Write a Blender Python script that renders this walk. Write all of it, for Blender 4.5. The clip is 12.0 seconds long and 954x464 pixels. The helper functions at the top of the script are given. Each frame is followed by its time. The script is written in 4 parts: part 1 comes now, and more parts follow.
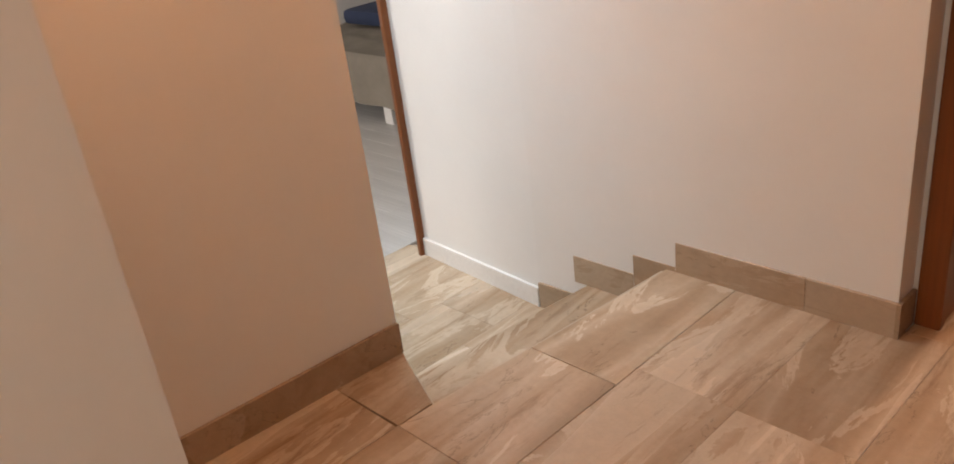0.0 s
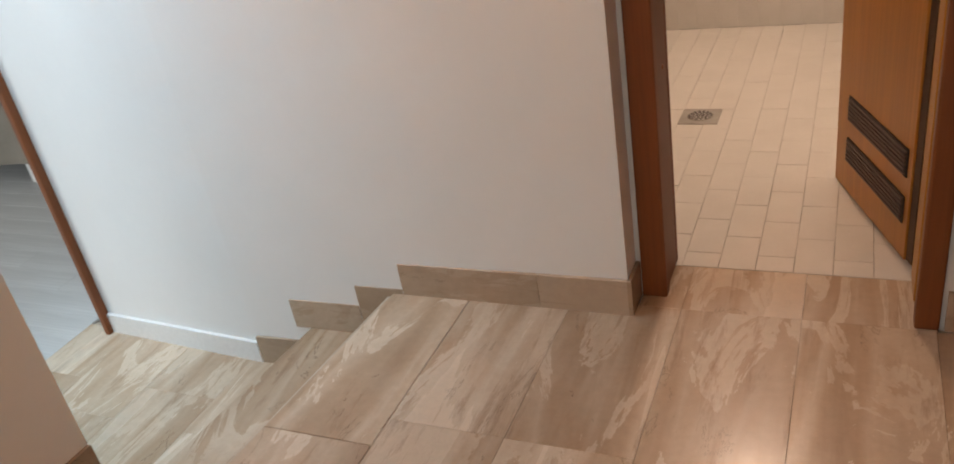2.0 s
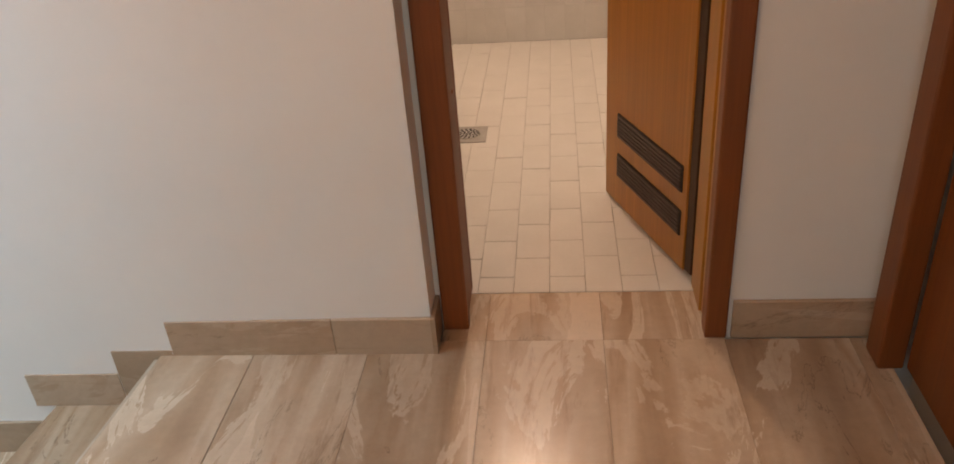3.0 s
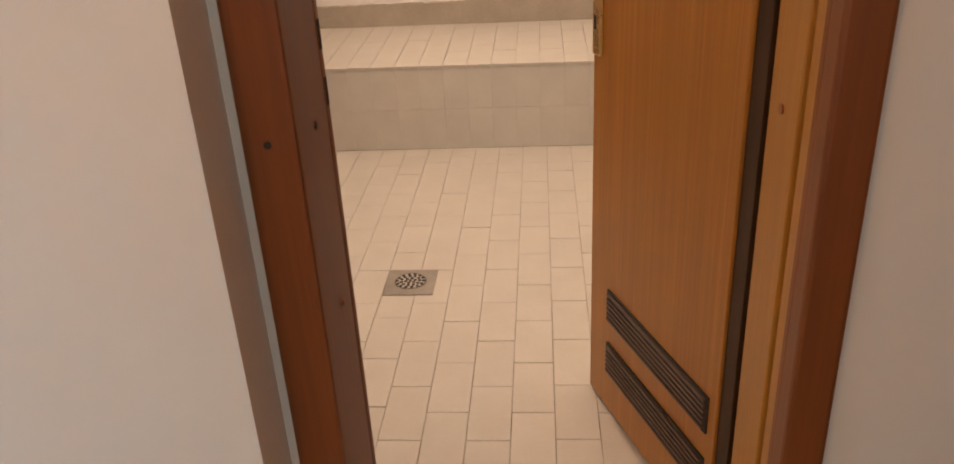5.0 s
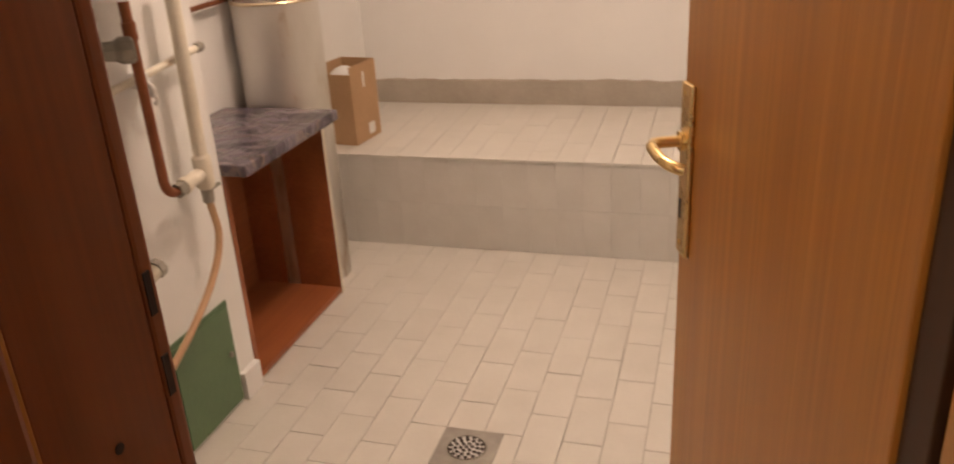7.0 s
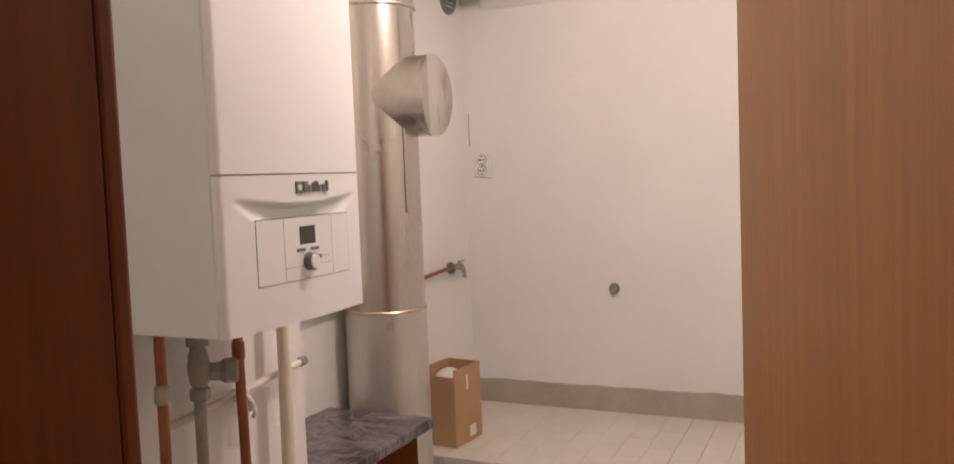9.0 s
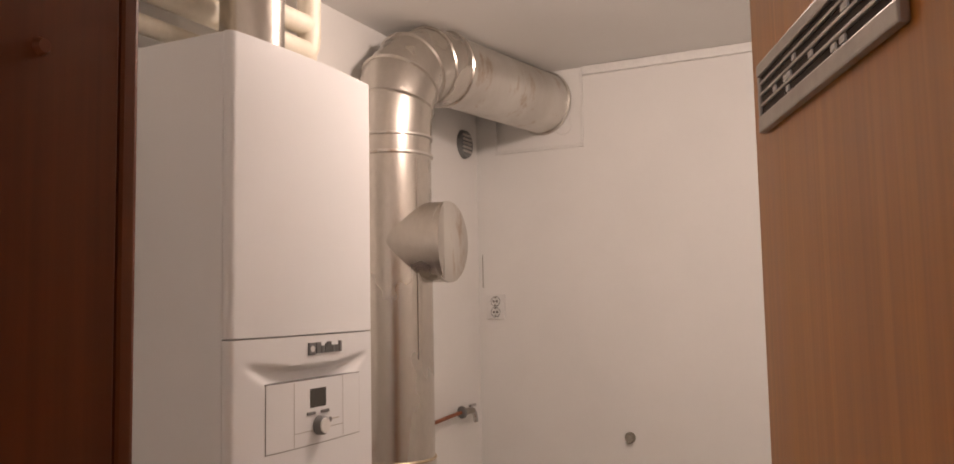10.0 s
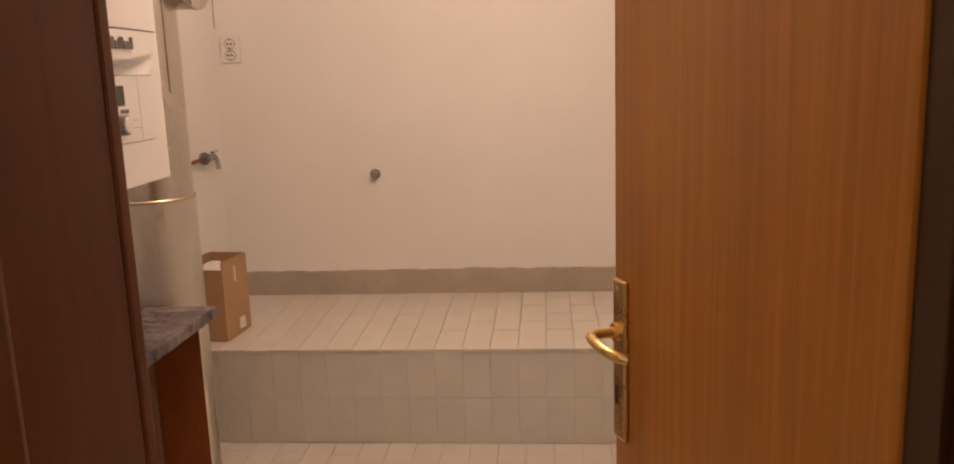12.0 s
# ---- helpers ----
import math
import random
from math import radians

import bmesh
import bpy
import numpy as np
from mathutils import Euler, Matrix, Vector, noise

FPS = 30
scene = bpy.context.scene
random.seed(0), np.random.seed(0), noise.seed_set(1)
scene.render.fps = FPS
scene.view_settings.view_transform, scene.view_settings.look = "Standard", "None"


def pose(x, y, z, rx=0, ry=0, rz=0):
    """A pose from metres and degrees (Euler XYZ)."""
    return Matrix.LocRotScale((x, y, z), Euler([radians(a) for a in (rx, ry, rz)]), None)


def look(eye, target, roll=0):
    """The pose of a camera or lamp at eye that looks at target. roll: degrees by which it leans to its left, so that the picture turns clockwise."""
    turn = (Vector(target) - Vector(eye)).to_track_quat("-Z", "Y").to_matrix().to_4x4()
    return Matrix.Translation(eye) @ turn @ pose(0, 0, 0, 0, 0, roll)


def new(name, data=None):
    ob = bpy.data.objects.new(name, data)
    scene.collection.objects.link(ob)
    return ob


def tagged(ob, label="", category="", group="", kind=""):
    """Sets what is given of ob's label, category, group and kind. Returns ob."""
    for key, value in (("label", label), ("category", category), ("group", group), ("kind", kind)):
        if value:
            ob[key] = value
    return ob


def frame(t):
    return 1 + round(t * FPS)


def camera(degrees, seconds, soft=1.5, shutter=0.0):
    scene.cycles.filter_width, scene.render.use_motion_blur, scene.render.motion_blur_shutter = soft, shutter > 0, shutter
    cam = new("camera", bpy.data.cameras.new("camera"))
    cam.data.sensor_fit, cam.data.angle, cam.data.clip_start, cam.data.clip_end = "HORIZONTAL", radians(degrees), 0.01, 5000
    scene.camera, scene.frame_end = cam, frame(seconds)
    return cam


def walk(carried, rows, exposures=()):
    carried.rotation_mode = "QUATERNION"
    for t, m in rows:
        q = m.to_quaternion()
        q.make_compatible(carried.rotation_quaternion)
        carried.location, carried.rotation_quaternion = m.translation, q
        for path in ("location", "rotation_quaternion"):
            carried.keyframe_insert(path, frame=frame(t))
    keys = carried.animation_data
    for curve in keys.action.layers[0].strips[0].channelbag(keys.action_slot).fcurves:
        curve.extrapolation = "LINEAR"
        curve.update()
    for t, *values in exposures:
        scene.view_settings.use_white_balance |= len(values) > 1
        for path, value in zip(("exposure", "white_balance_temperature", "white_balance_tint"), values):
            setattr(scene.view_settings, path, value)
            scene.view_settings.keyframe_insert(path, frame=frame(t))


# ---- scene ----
cam = camera(59.5, 12.0, soft=1.6, shutter=0.25)
PATH = [
    (0, (0.739, -3.453, 1.369), (-0.628, -2.263, 0.522), -7.6),
    (0.5, (0.69, -3.467, 1.355), (-0.533, -2.147, 0.483), -7.1),
    (1, (0.641, -3.43, 1.332), (-0.353, -1.964, 0.403), -6.6),
    (1.5, (0.583, -3.29, 1.334), (-0.305, -1.765, 0.392), -8.3),
    (2, (0.549, -3.207, 1.335), (-0.252, -1.638, 0.387), -10.3),
    (2.5, (0.401, -3.137, 1.338), (0.007, -1.452, 0.336), -6.9),
    (2.7, (0.361, -3.114, 1.339), (0.11, -1.409, 0.325), -5.5),
    (4.3, (0.419, -2.562, 1.262), (0.281, -0.761, 0.402), -3.2),
    (4.5, (0.404, -2.443, 1.252), (0.272, -0.64, 0.396), -2.8),
    (5, (0.41, -2.222, 1.246), (0.251, -0.428, 0.377), -3.1),
    (5.5, (0.458, -1.993, 1.268), (0.28, -0.218, 0.364), -2.8),
    (6, (0.51, -1.793, 1.272), (0.341, -0.03, 0.344), -3.0),
    (6.5, (0.519, -1.662, 1.292), (0.311, 0.113, 0.395), -3.0),
    (7, (0.564, -1.622, 1.311), (0.018, 0.138, 0.535), -3.4),
    (7.2, (0.586, -1.603, 1.326), (-0.082, 0.139, 0.605), -3.2),
    (8.8, (0.664, -1.594, 1.418), (-0.165, 0.216, 1.223), -2.0),
    (9, (0.657, -1.583, 1.43), (-0.189, 0.224, 1.299), -2.2),
    (9.5, (0.649, -1.574, 1.478), (-0.216, 0.229, 1.501), -1.6),
    (10, (0.642, -1.568, 1.506), (-0.22, 0.229, 1.673), -1.1),
    (10.5, (0.614, -1.575, 1.504), (-0.246, 0.222, 1.683), -0.5),
    (11, (0.563, -1.587, 1.464), (-0.279, 0.227, 1.476), -1.1),
    (11.5, (0.486, -1.591, 1.395), (0.023, 0.341, 1.165), -2.0),
    (12, (0.426, -1.69, 1.35), (0.253, 0.267, 0.975), -2.0),
]
walk(cam, [(t, look(eye, target, roll)) for t, eye, target, roll in PATH],
     exposures=[(0, 0.05, 9000, 26), (0.6, 0.05, 8300, 22), (1.5, 0.0, 7000, 13), (2.5, 0.0, 7500, 15), (4.5, 0.15, 7300, 12), (6.0, 0.1, 7500, 15), (6.5, 0.1, 7200, 15),
                (7.2, 0.1, 6700, 11), (9.0, -0.15, 6000, 12), (10.5, -0.65, 6500, 14), (11.0, -0.6, 7000, 17), (11.5, -0.55, 7700, 20), (12, -0.35, 7800, 20)])

# ---- world and lights ----
world = bpy.data.worlds.new("world")
scene.world = world
world.use_nodes = True
sky = world.node_tree.nodes.new("ShaderNodeTexSky")
sky.sky_type, sky.sun_disc = "NISHITA", False
sky.sun_elevation, sky.sun_rotation = radians(40), radians(250)
world.node_tree.links.new(sky.outputs[0], world.node_tree.nodes["Background"].inputs[0])
world.node_tree.nodes["Background"].inputs[1].default_value = 0.1


def lamp(name, kind, energy, color, m, size=0.2, size_y=None):
    data = bpy.data.lights.new(name, kind)
    data.energy, data.color = energy, color
    if kind == "AREA":
        data.shape, data.size, data.size_y = "RECTANGLE", size, size_y or size
    else:
        data.shadow_soft_size = size
    ob = new(name, data)
    ob.matrix_world = m
    return ob


lamp("boiler_room_bulb", "POINT", 50, (1.0, 0.77, 0.62), pose(0.16, 0.34, 2.44), 0.06)
lamp("landing_bulb", "POINT", 19, (1.0, 0.54, 0.29), pose(-0.38, -2.78, 2.45), 0.10)
# added cool fill before the closed south wall, for the walls beside the door
lamp("corridor_window", "AREA", 8.5, (0.66, 0.90, 1.0), look((0.32, -4.93, 1.45), (0.32, -2.0, 1.25)), 1.2, 1.5)
# added overhead fill under the closed ceiling, brightens the lower hall's floor
hall_fill = lamp("lower_hall_skylight", "AREA", 28, (0.48, 0.75, 1.0), look((-1.62, -2.35, 2.55), (-1.62, -2.25, -0.33)), 0.7, 1.5)
hall_fill.data.spread = radians(105)        # narrowed to favour the floor over the wall
lamp("bedroom_window", "AREA", 105, (0.76, 0.89, 1.0), look((-4.2, -4.15, 1.1), (-4.0, -0.5, 0.0)), 1.6, 1.4)


# ---- materials ----
def material(name, rough=0.5, metal=0.0):
    m = bpy.data.materials.new(name)
    m.use_nodes = True
    nt = m.node_tree
    b = nt.nodes["Principled BSDF"]
    b.inputs["Roughness"].default_value, b.inputs["Metallic"].default_value = rough, metal
    return m, nt, b


def coords(nt, scale=(1, 1, 1), rnd=0.0):
    tc = nt.nodes.new("ShaderNodeTexCoord")
    mp = nt.nodes.new("ShaderNodeMapping")
    mp.inputs["Scale"].default_value = scale
    nt.links.new(tc.outputs["Object"], mp.inputs["Vector"])
    if rnd:
        oi = nt.nodes.new("ShaderNodeObjectInfo")
        mu = nt.nodes.new("ShaderNodeMath")
        mu.operation = "MULTIPLY"
        mu.inputs[1].default_value = rnd
        nt.links.new(oi.outputs["Random"], mu.inputs[0])
        nt.links.new(mu.outputs[0], mp.inputs["Location"])
    return mp.outputs[0]


def noise_tex(nt, vec, scale, detail=4.0, rough=0.55, distort=0.0):
    n = nt.nodes.new("ShaderNodeTexNoise")
    for key, v in (("Scale", scale), ("Detail", detail), ("Roughness", rough), ("Distortion", distort)):
        n.inputs[key].default_value = v
    nt.links.new(vec, n.inputs["Vector"])
    return n.outputs["Fac"]


def ramp(nt, fac, stops):
    r = nt.nodes.new("ShaderNodeValToRGB")
    while len(r.color_ramp.elements) < len(stops):
        r.color_ramp.elements.new(0.5)
    for e, (p, c) in zip(r.color_ramp.elements, stops):
        e.position, e.color = p, (*c, 1) if len(c) == 3 else c
    nt.links.new(fac, r.inputs[0])
    return r.outputs[0]


def mix(nt, a, b, fac, mode="MIX"):
    n = nt.nodes.new("ShaderNodeMix")
    n.data_type, n.blend_type = "RGBA", mode
    for v, k in ((fac, 0), (a, 6), (b, 7)):
        if isinstance(v, (int, float)):
            n.inputs[k].default_value = v
        elif isinstance(v, tuple):
            n.inputs[k].default_value = (*v, 1)
        else:
            nt.links.new(v, n.inputs[k])
    return n.outputs[2]


def bump(nt, b, fac, strength, dist=0.002):
    n = nt.nodes.new("ShaderNodeBump")
    n.inputs["Strength"].default_value, n.inputs["Distance"].default_value = strength, dist
    nt.links.new(fac, n.inputs["Height"])
    nt.links.new(n.outputs[0], b.inputs["Normal"])


def vary_rough(nt, b, fac, lo, hi):
    m = nt.nodes.new("ShaderNodeMapRange")
    m.inputs[3].default_value, m.inputs[4].default_value = lo, hi
    nt.links.new(fac, m.inputs[0])
    nt.links.new(m.outputs[0], b.inputs["Roughness"])


def mottled(name, c1, c2, scale=3.0, rough=0.5, metal=0.0, grain=60.0, bumps=0.1, rnd=0.0, stretch=(1, 1, 1), speck=0.6):
    """A surface of two near colours, in broad patches and a fine grain."""
    m, nt, b = material(name, rough, metal)
    v = coords(nt, stretch, rnd)
    big, fine = noise_tex(nt, v, scale), noise_tex(nt, v, grain, 3)
    col = ramp(nt, big, [(0.3, c1), (0.7, c2)])
    col = mix(nt, col, ramp(nt, fine, [(0.3, (0.88,) * 3), (0.7, (1.0,) * 3)]), speck, "MULTIPLY")
    nt.links.new(col, b.inputs["Base Color"])
    bump(nt, b, fine, bumps)
    vary_rough(nt, b, big, max(rough - 0.08, 0.03), min(rough + 0.1, 1))
    return m


def wood(name, dark, light, rough=0.4, axis=2, scale=1.0, fleck=0.0):
    m, nt, b = material(name, rough)
    st = [14 * scale, 14 * scale, 14 * scale]
    st[axis] = 0.7 * scale
    v = coords(nt, st)
    st2 = [110, 110, 110]
    st2[axis] = 2.5
    v2 = coords(nt, st2)
    big, fine = noise_tex(nt, v, 1.0, 5, 0.6, 0.6), noise_tex(nt, v2, 1.0, 3)
    col = ramp(nt, big, [(0.25, dark), (0.75, light)])
    col = mix(nt, col, ramp(nt, fine, [(0.35, (0.72,) * 3), (0.6, (1.0,) * 3)]), 0.45, "MULTIPLY")
    if fleck:                                             # fine pale pore lines along the grain
        st3 = [55, 55, 55]
        st3[axis] = 0.9
        pores = noise_tex(nt, coords(nt, st3), 1.0, 6, 0.7, 0.2)
        col = mix(nt, col, tuple(min(1.35 * c + 0.02, 1) for c in light), ramp(nt, pores, [(0.52, (0, 0, 0)), (0.66, (fleck,) * 3)]))
    nt.links.new(col, b.inputs["Base Color"])
    bump(nt, b, fine, 0.08, 0.001)
    vary_rough(nt, b, big, rough - 0.06, rough + 0.1)
    return m


def marble(name, pale, mid, dark, axis=1):
    """Veined breccia marble: soft broad bands, pale ragged flakes along them and thin dark veins."""
    m, nt, b = material(name, 0.25)
    st = [4.2, 4.2, 4.2]
    st[axis] = 0.55
    v = coords(nt, st, 60.0)
    st2 = [4.6, 4.6, 4.6]
    st2[axis] = 1.5
    w = coords(nt, st2, 35.0)
    half = tuple(0.5 * (p + q) for p, q in zip(mid, pale))
    bands = noise_tex(nt, v, 0.8, 5, 0.5, 0.4)
    flame = noise_tex(nt, w, 1.0, 9, 0.66, 0.9)
    zone = noise_tex(nt, coords(nt, (1.6, 1.6, 1.6), 20.0), 1.0, 3)
    streak = noise_tex(nt, v, 3.6, 7, 0.72, 0.4)
    fine = noise_tex(nt, coords(nt, (1, 1, 1), 60.0), 42.0, 5, 0.7)
    col = ramp(nt, bands, [(0.32, dark), (0.42, mid), (0.49, half), (0.54, mid), (0.64, pale)])
    col = mix(nt, col, half, ramp(nt, zone, [(0.45, (0, 0, 0)), (0.65, (0.4,) * 3)]))
    col = mix(nt, col, pale, mix(nt, ramp(nt, flame, [(0.54, (0, 0, 0)), (0.548, (0.9,) * 3), (0.62, (0.75,) * 3), (0.63, (0, 0, 0))]), ramp(nt, zone, [(0.36, (0.35,) * 3), (0.52, (1, 1, 1))]), 1.0, "MULTIPLY"))
    col = mix(nt, col, dark, ramp(nt, streak, [(0.33, (0.55,) * 3), (0.44, (0, 0, 0))]))
    col = mix(nt, col, tuple(0.35 * c for c in dark), ramp(nt, flame, [(0.385, (0, 0, 0)), (0.391, (0.55,) * 3), (0.398, (0, 0, 0))]))
    col = mix(nt, col, ramp(nt, fine, [(0.3, (0.80,) * 3), (0.7, (1.0,) * 3)]), 0.6, "MULTIPLY")
    oi = nt.nodes.new("ShaderNodeObjectInfo")
    col = mix(nt, col, ramp(nt, oi.outputs["Random"], [(0, (0.82, 0.76, 0.70)), (0.35, (0.90, 0.85, 0.80)), (0.7, (0.96, 0.92, 0.88)), (1, (1.06, 1.04, 1.01))]), 1.0, "MULTIPLY")
    nt.links.new(col, b.inputs["Base Color"])
    vary_rough(nt, b, bands, 0.16, 0.34)
    bump(nt, b, fine, 0.03, 0.001)
    return m


PLASTER = mottled("white_plaster", (0.76, 0.75, 0.73), (0.82, 0.81, 0.79), 1.3, 0.85, grain=45, bumps=0.05, speck=0.08)
CEILING = mottled("ceiling_paint", (0.76, 0.75, 0.73), (0.80, 0.79, 0.77), 1.0, 0.9, grain=40, bumps=0.04, speck=0.08)
MARBLE = marble("beige_marble", (0.66, 0.545, 0.43), (0.435, 0.305, 0.205), (0.27, 0.16, 0.095))
MARBLE_SKIRT = marble("skirting_marble", (0.52, 0.41, 0.315), (0.44, 0.325, 0.235), (0.35, 0.245, 0.17), 0)
CERAMIC = mottled("cream_ceramic", (0.62, 0.585, 0.53), (0.68, 0.645, 0.59), 6.0, 0.38, grain=90, bumps=0.03, rnd=40, speck=0.25)
CERAMIC_RISER = mottled("glazed_riser_tile", (0.58, 0.55, 0.505), (0.64, 0.61, 0.565), 6.0, 0.32, grain=90, bumps=0.03, rnd=40, speck=0.25)
MARBLE_JOINT = mottled("beige_joint", (0.40, 0.31, 0.23), (0.52, 0.42, 0.32), 9.0, 0.9)
GROUT = mottled("grey_grout", (0.20, 0.165, 0.125), (0.66, 0.62, 0.56), 7.0, 0.9, bumps=0.3)
MORTAR = mottled("grey_mortar_band", (0.38, 0.33, 0.27), (0.46, 0.405, 0.34), 7.0, 0.8, grain=70, bumps=0.2)
DOOR_WOOD = wood("door_veneer", (0.38, 0.146, 0.022), (0.47, 0.197, 0.032), 0.33, fleck=0.3)
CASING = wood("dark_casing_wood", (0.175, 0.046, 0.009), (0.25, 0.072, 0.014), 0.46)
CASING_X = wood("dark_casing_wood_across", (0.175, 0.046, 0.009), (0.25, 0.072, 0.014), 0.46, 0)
# the frame's wood again, paler: the room's light is put into its colour
LIT_JAMB = wood("lit_jamb_wood", (0.40, 0.168, 0.024), (0.49, 0.218, 0.034), 0.4)
CABINET = wood("cabinet_board", (0.26, 0.075, 0.025), (0.36, 0.115, 0.04), 0.4, 1)
# near-black wood: paints the shade in the gap on the hinge side
SHADED_GAP = wood("shaded_gap_wood", (0.045, 0.018, 0.006), (0.075, 0.030, 0.010), 0.5)
DARK = mottled("dark_gap", (0.03, 0.02, 0.015), (0.05, 0.035, 0.025), 5, 0.8)
LOUVRE = mottled("brown_louvre", (0.10, 0.065, 0.05), (0.14, 0.09, 0.07), 9, 0.5)
BRASS = mottled("satin_brass", (0.72, 0.50, 0.22), (0.80, 0.58, 0.28), 14, 0.26, 1.0, bumps=0.02)
STEEL = mottled("brushed_steel", (0.57, 0.53, 0.475), (0.64, 0.60, 0.55), 2.2, 0.27, 1.0, grain=70, bumps=0.03, stretch=(1, 1, 0.5))


def stained_steel():
    m, nt, b = material("stained_steel", 0.4, 1.0)
    v = coords(nt, (3, 3, 0.9))
    n1, n2, n3 = noise_tex(nt, v, 1.6, 6), noise_tex(nt, v, 4.0, 8, 0.7), noise_tex(nt, coords(nt), 60.0, 3)
    col = ramp(nt, n1, [(0.3, (0.56, 0.53, 0.49)), (0.7, (0.74, 0.72, 0.68))])
    col = mix(nt, col, (0.36, 0.21, 0.09), ramp(nt, n2, [(0.55, (0, 0, 0)), (0.72, (0.75,) * 3)]))
    nt.links.new(col, b.inputs["Base Color"])
    vary_rough(nt, b, n1, 0.36, 0.52)
    bump(nt, b, n3, 0.05)
    return m


STEEL_OLD = stained_steel()
RING = mottled("dull_yellow_steel", (0.48, 0.38, 0.25), (0.66, 0.57, 0.42), 14, 0.4, 1.0, bumps=0.05)
DRAIN = mottled("drain_steel", (0.34, 0.31, 0.28), (0.44, 0.41, 0.37), 20, 0.45, 0.8)
CHROME = mottled("chrome", (0.62, 0.61, 0.60), (0.70, 0.69, 0.68), 20, 0.18, 1.0, bumps=0.02)
WHITE_METAL = mottled("white_enamel", (0.79, 0.80, 0.81), (0.82, 0.83, 0.84), 2, 0.30, grain=120, bumps=0.01, speck=0.05)
WHITE_PLASTIC = mottled("white_plastic", (0.78, 0.77, 0.75), (0.82, 0.81, 0.79), 6, 0.4, bumps=0.02)
GREY_PLASTIC = mottled("grey_plastic", (0.16, 0.16, 0.16), (0.20, 0.20, 0.20), 6, 0.45, bumps=0.02)
DISPLAY = mottled("display_glass", (0.055, 0.052, 0.045), (0.075, 0.07, 0.06), 6, 0.12, bumps=0.0)
PIPE_WHITE = mottled("cream_painted_pipe", (0.68, 0.62, 0.50), (0.77, 0.72, 0.61), 9, 0.42, bumps=0.1)
COPPER = mottled("tarnished_copper", (0.22, 0.075, 0.035), (0.40, 0.15, 0.07), 9, 0.42, 0.7, bumps=0.05)
GALV = mottled("old_galvanised", (0.26, 0.24, 0.20), (0.42, 0.39, 0.34), 12, 0.5, 0.6, bumps=0.1)
HOSE = mottled("tan_hose", (0.45, 0.27, 0.15), (0.54, 0.33, 0.19), 9, 0.45)
GREEN = mottled("green_paint", (0.085, 0.15, 0.075), (0.115, 0.19, 0.095), 6, 0.45, bumps=0.1)
YELLOW = mottled("yellow_handle", (0.70, 0.40, 0.03), (0.78, 0.47, 0.05), 9, 0.4)
CARD = mottled("cardboard", (0.40, 0.24, 0.125), (0.46, 0.285, 0.155), 5, 0.75, bumps=0.08)
PAPER = mottled("white_paper", (0.74, 0.73, 0.71), (0.8, 0.79, 0.77), 5, 0.7)
BEDSPREAD = mottled("taupe_bedspread", (0.20, 0.172, 0.14), (0.27, 0.235, 0.195), 4, 0.9, grain=25, bumps=0.6)
LAMINATE = wood("grey_laminate", (0.50, 0.49, 0.47), (0.68, 0.67, 0.65), 0.35, 0, 0.5)
BLUE = mottled("blue_cushion", (0.02, 0.035, 0.08), (0.03, 0.05, 0.11), 6, 0.85, bumps=0.3)


def worktop_marble():
    """Dark violet marbled laminate under crinkled clear film."""
    m, nt, b = material("laminate_worktop", 0.22)
    v = coords(nt, (2.6, 3.4, 2))
    n1, n2 = noise_tex(nt, v, 1.0, 7, 0.6, 3.0), noise_tex(nt, v, 2.2, 5, 0.6, 2.0)
    crinkle = noise_tex(nt, coords(nt, (9, 4, 6)), 1.6, 4, 0.5, 1.8)
    col = ramp(nt, n1, [(0.36, (0.035, 0.026, 0.038)), (0.47, (0.085, 0.065, 0.088)), (0.51, (0.17, 0.145, 0.17)), (0.55, (0.09, 0.068, 0.09)), (0.68, (0.15, 0.115, 0.13))])
    col = mix(nt, col, (0.30, 0.22, 0.17), ramp(nt, n2, [(0.57, (0, 0, 0)), (0.62, (0.45,) * 3), (0.67, (0, 0, 0))]))
    nt.links.new(col, b.inputs["Base Color"])
    vary_rough(nt, b, n2, 0.10, 0.26)
    bump(nt, b, crinkle, 0.55, 0.012)
    return m


WORKTOP = worktop_marble()

# ---- mesh helpers ----
ORIGIN = {}


def thing(name, at, label, category, group="", kind=""):
    """An empty at a thing's base, which carries its parts."""
    ob = new(name)
    ob.location = at
    ORIGIN[ob] = Vector(at)
    return tagged(ob, label, category, group, kind)


def part(name, bm, mat, parent=None, label="", smooth=False):
    me = bpy.data.meshes.new(name)
    o = ORIGIN.get(parent, Vector((0, 0, 0)))
    bmesh.ops.translate(bm, verts=bm.verts, vec=-o)
    bmesh.ops.recalc_face_normals(bm, faces=bm.faces)
    bm.to_mesh(me)
    bm.free()
    me.materials.append(mat)
    ob = new(name, me)
    if smooth:
        for p in me.polygons:
            p.use_smooth = True
        me.set_sharp_from_angle(angle=radians(38))
    if parent is not None:
        ob.parent = parent
        ORIGIN[ob] = o
    if label:
        tagged(ob, label)
    return ob


def solo(name, bm, mat, label, category, kind="", group="", smooth=False):
    return tagged(part(name, bm, mat, None, "", smooth), label, category, group, kind)


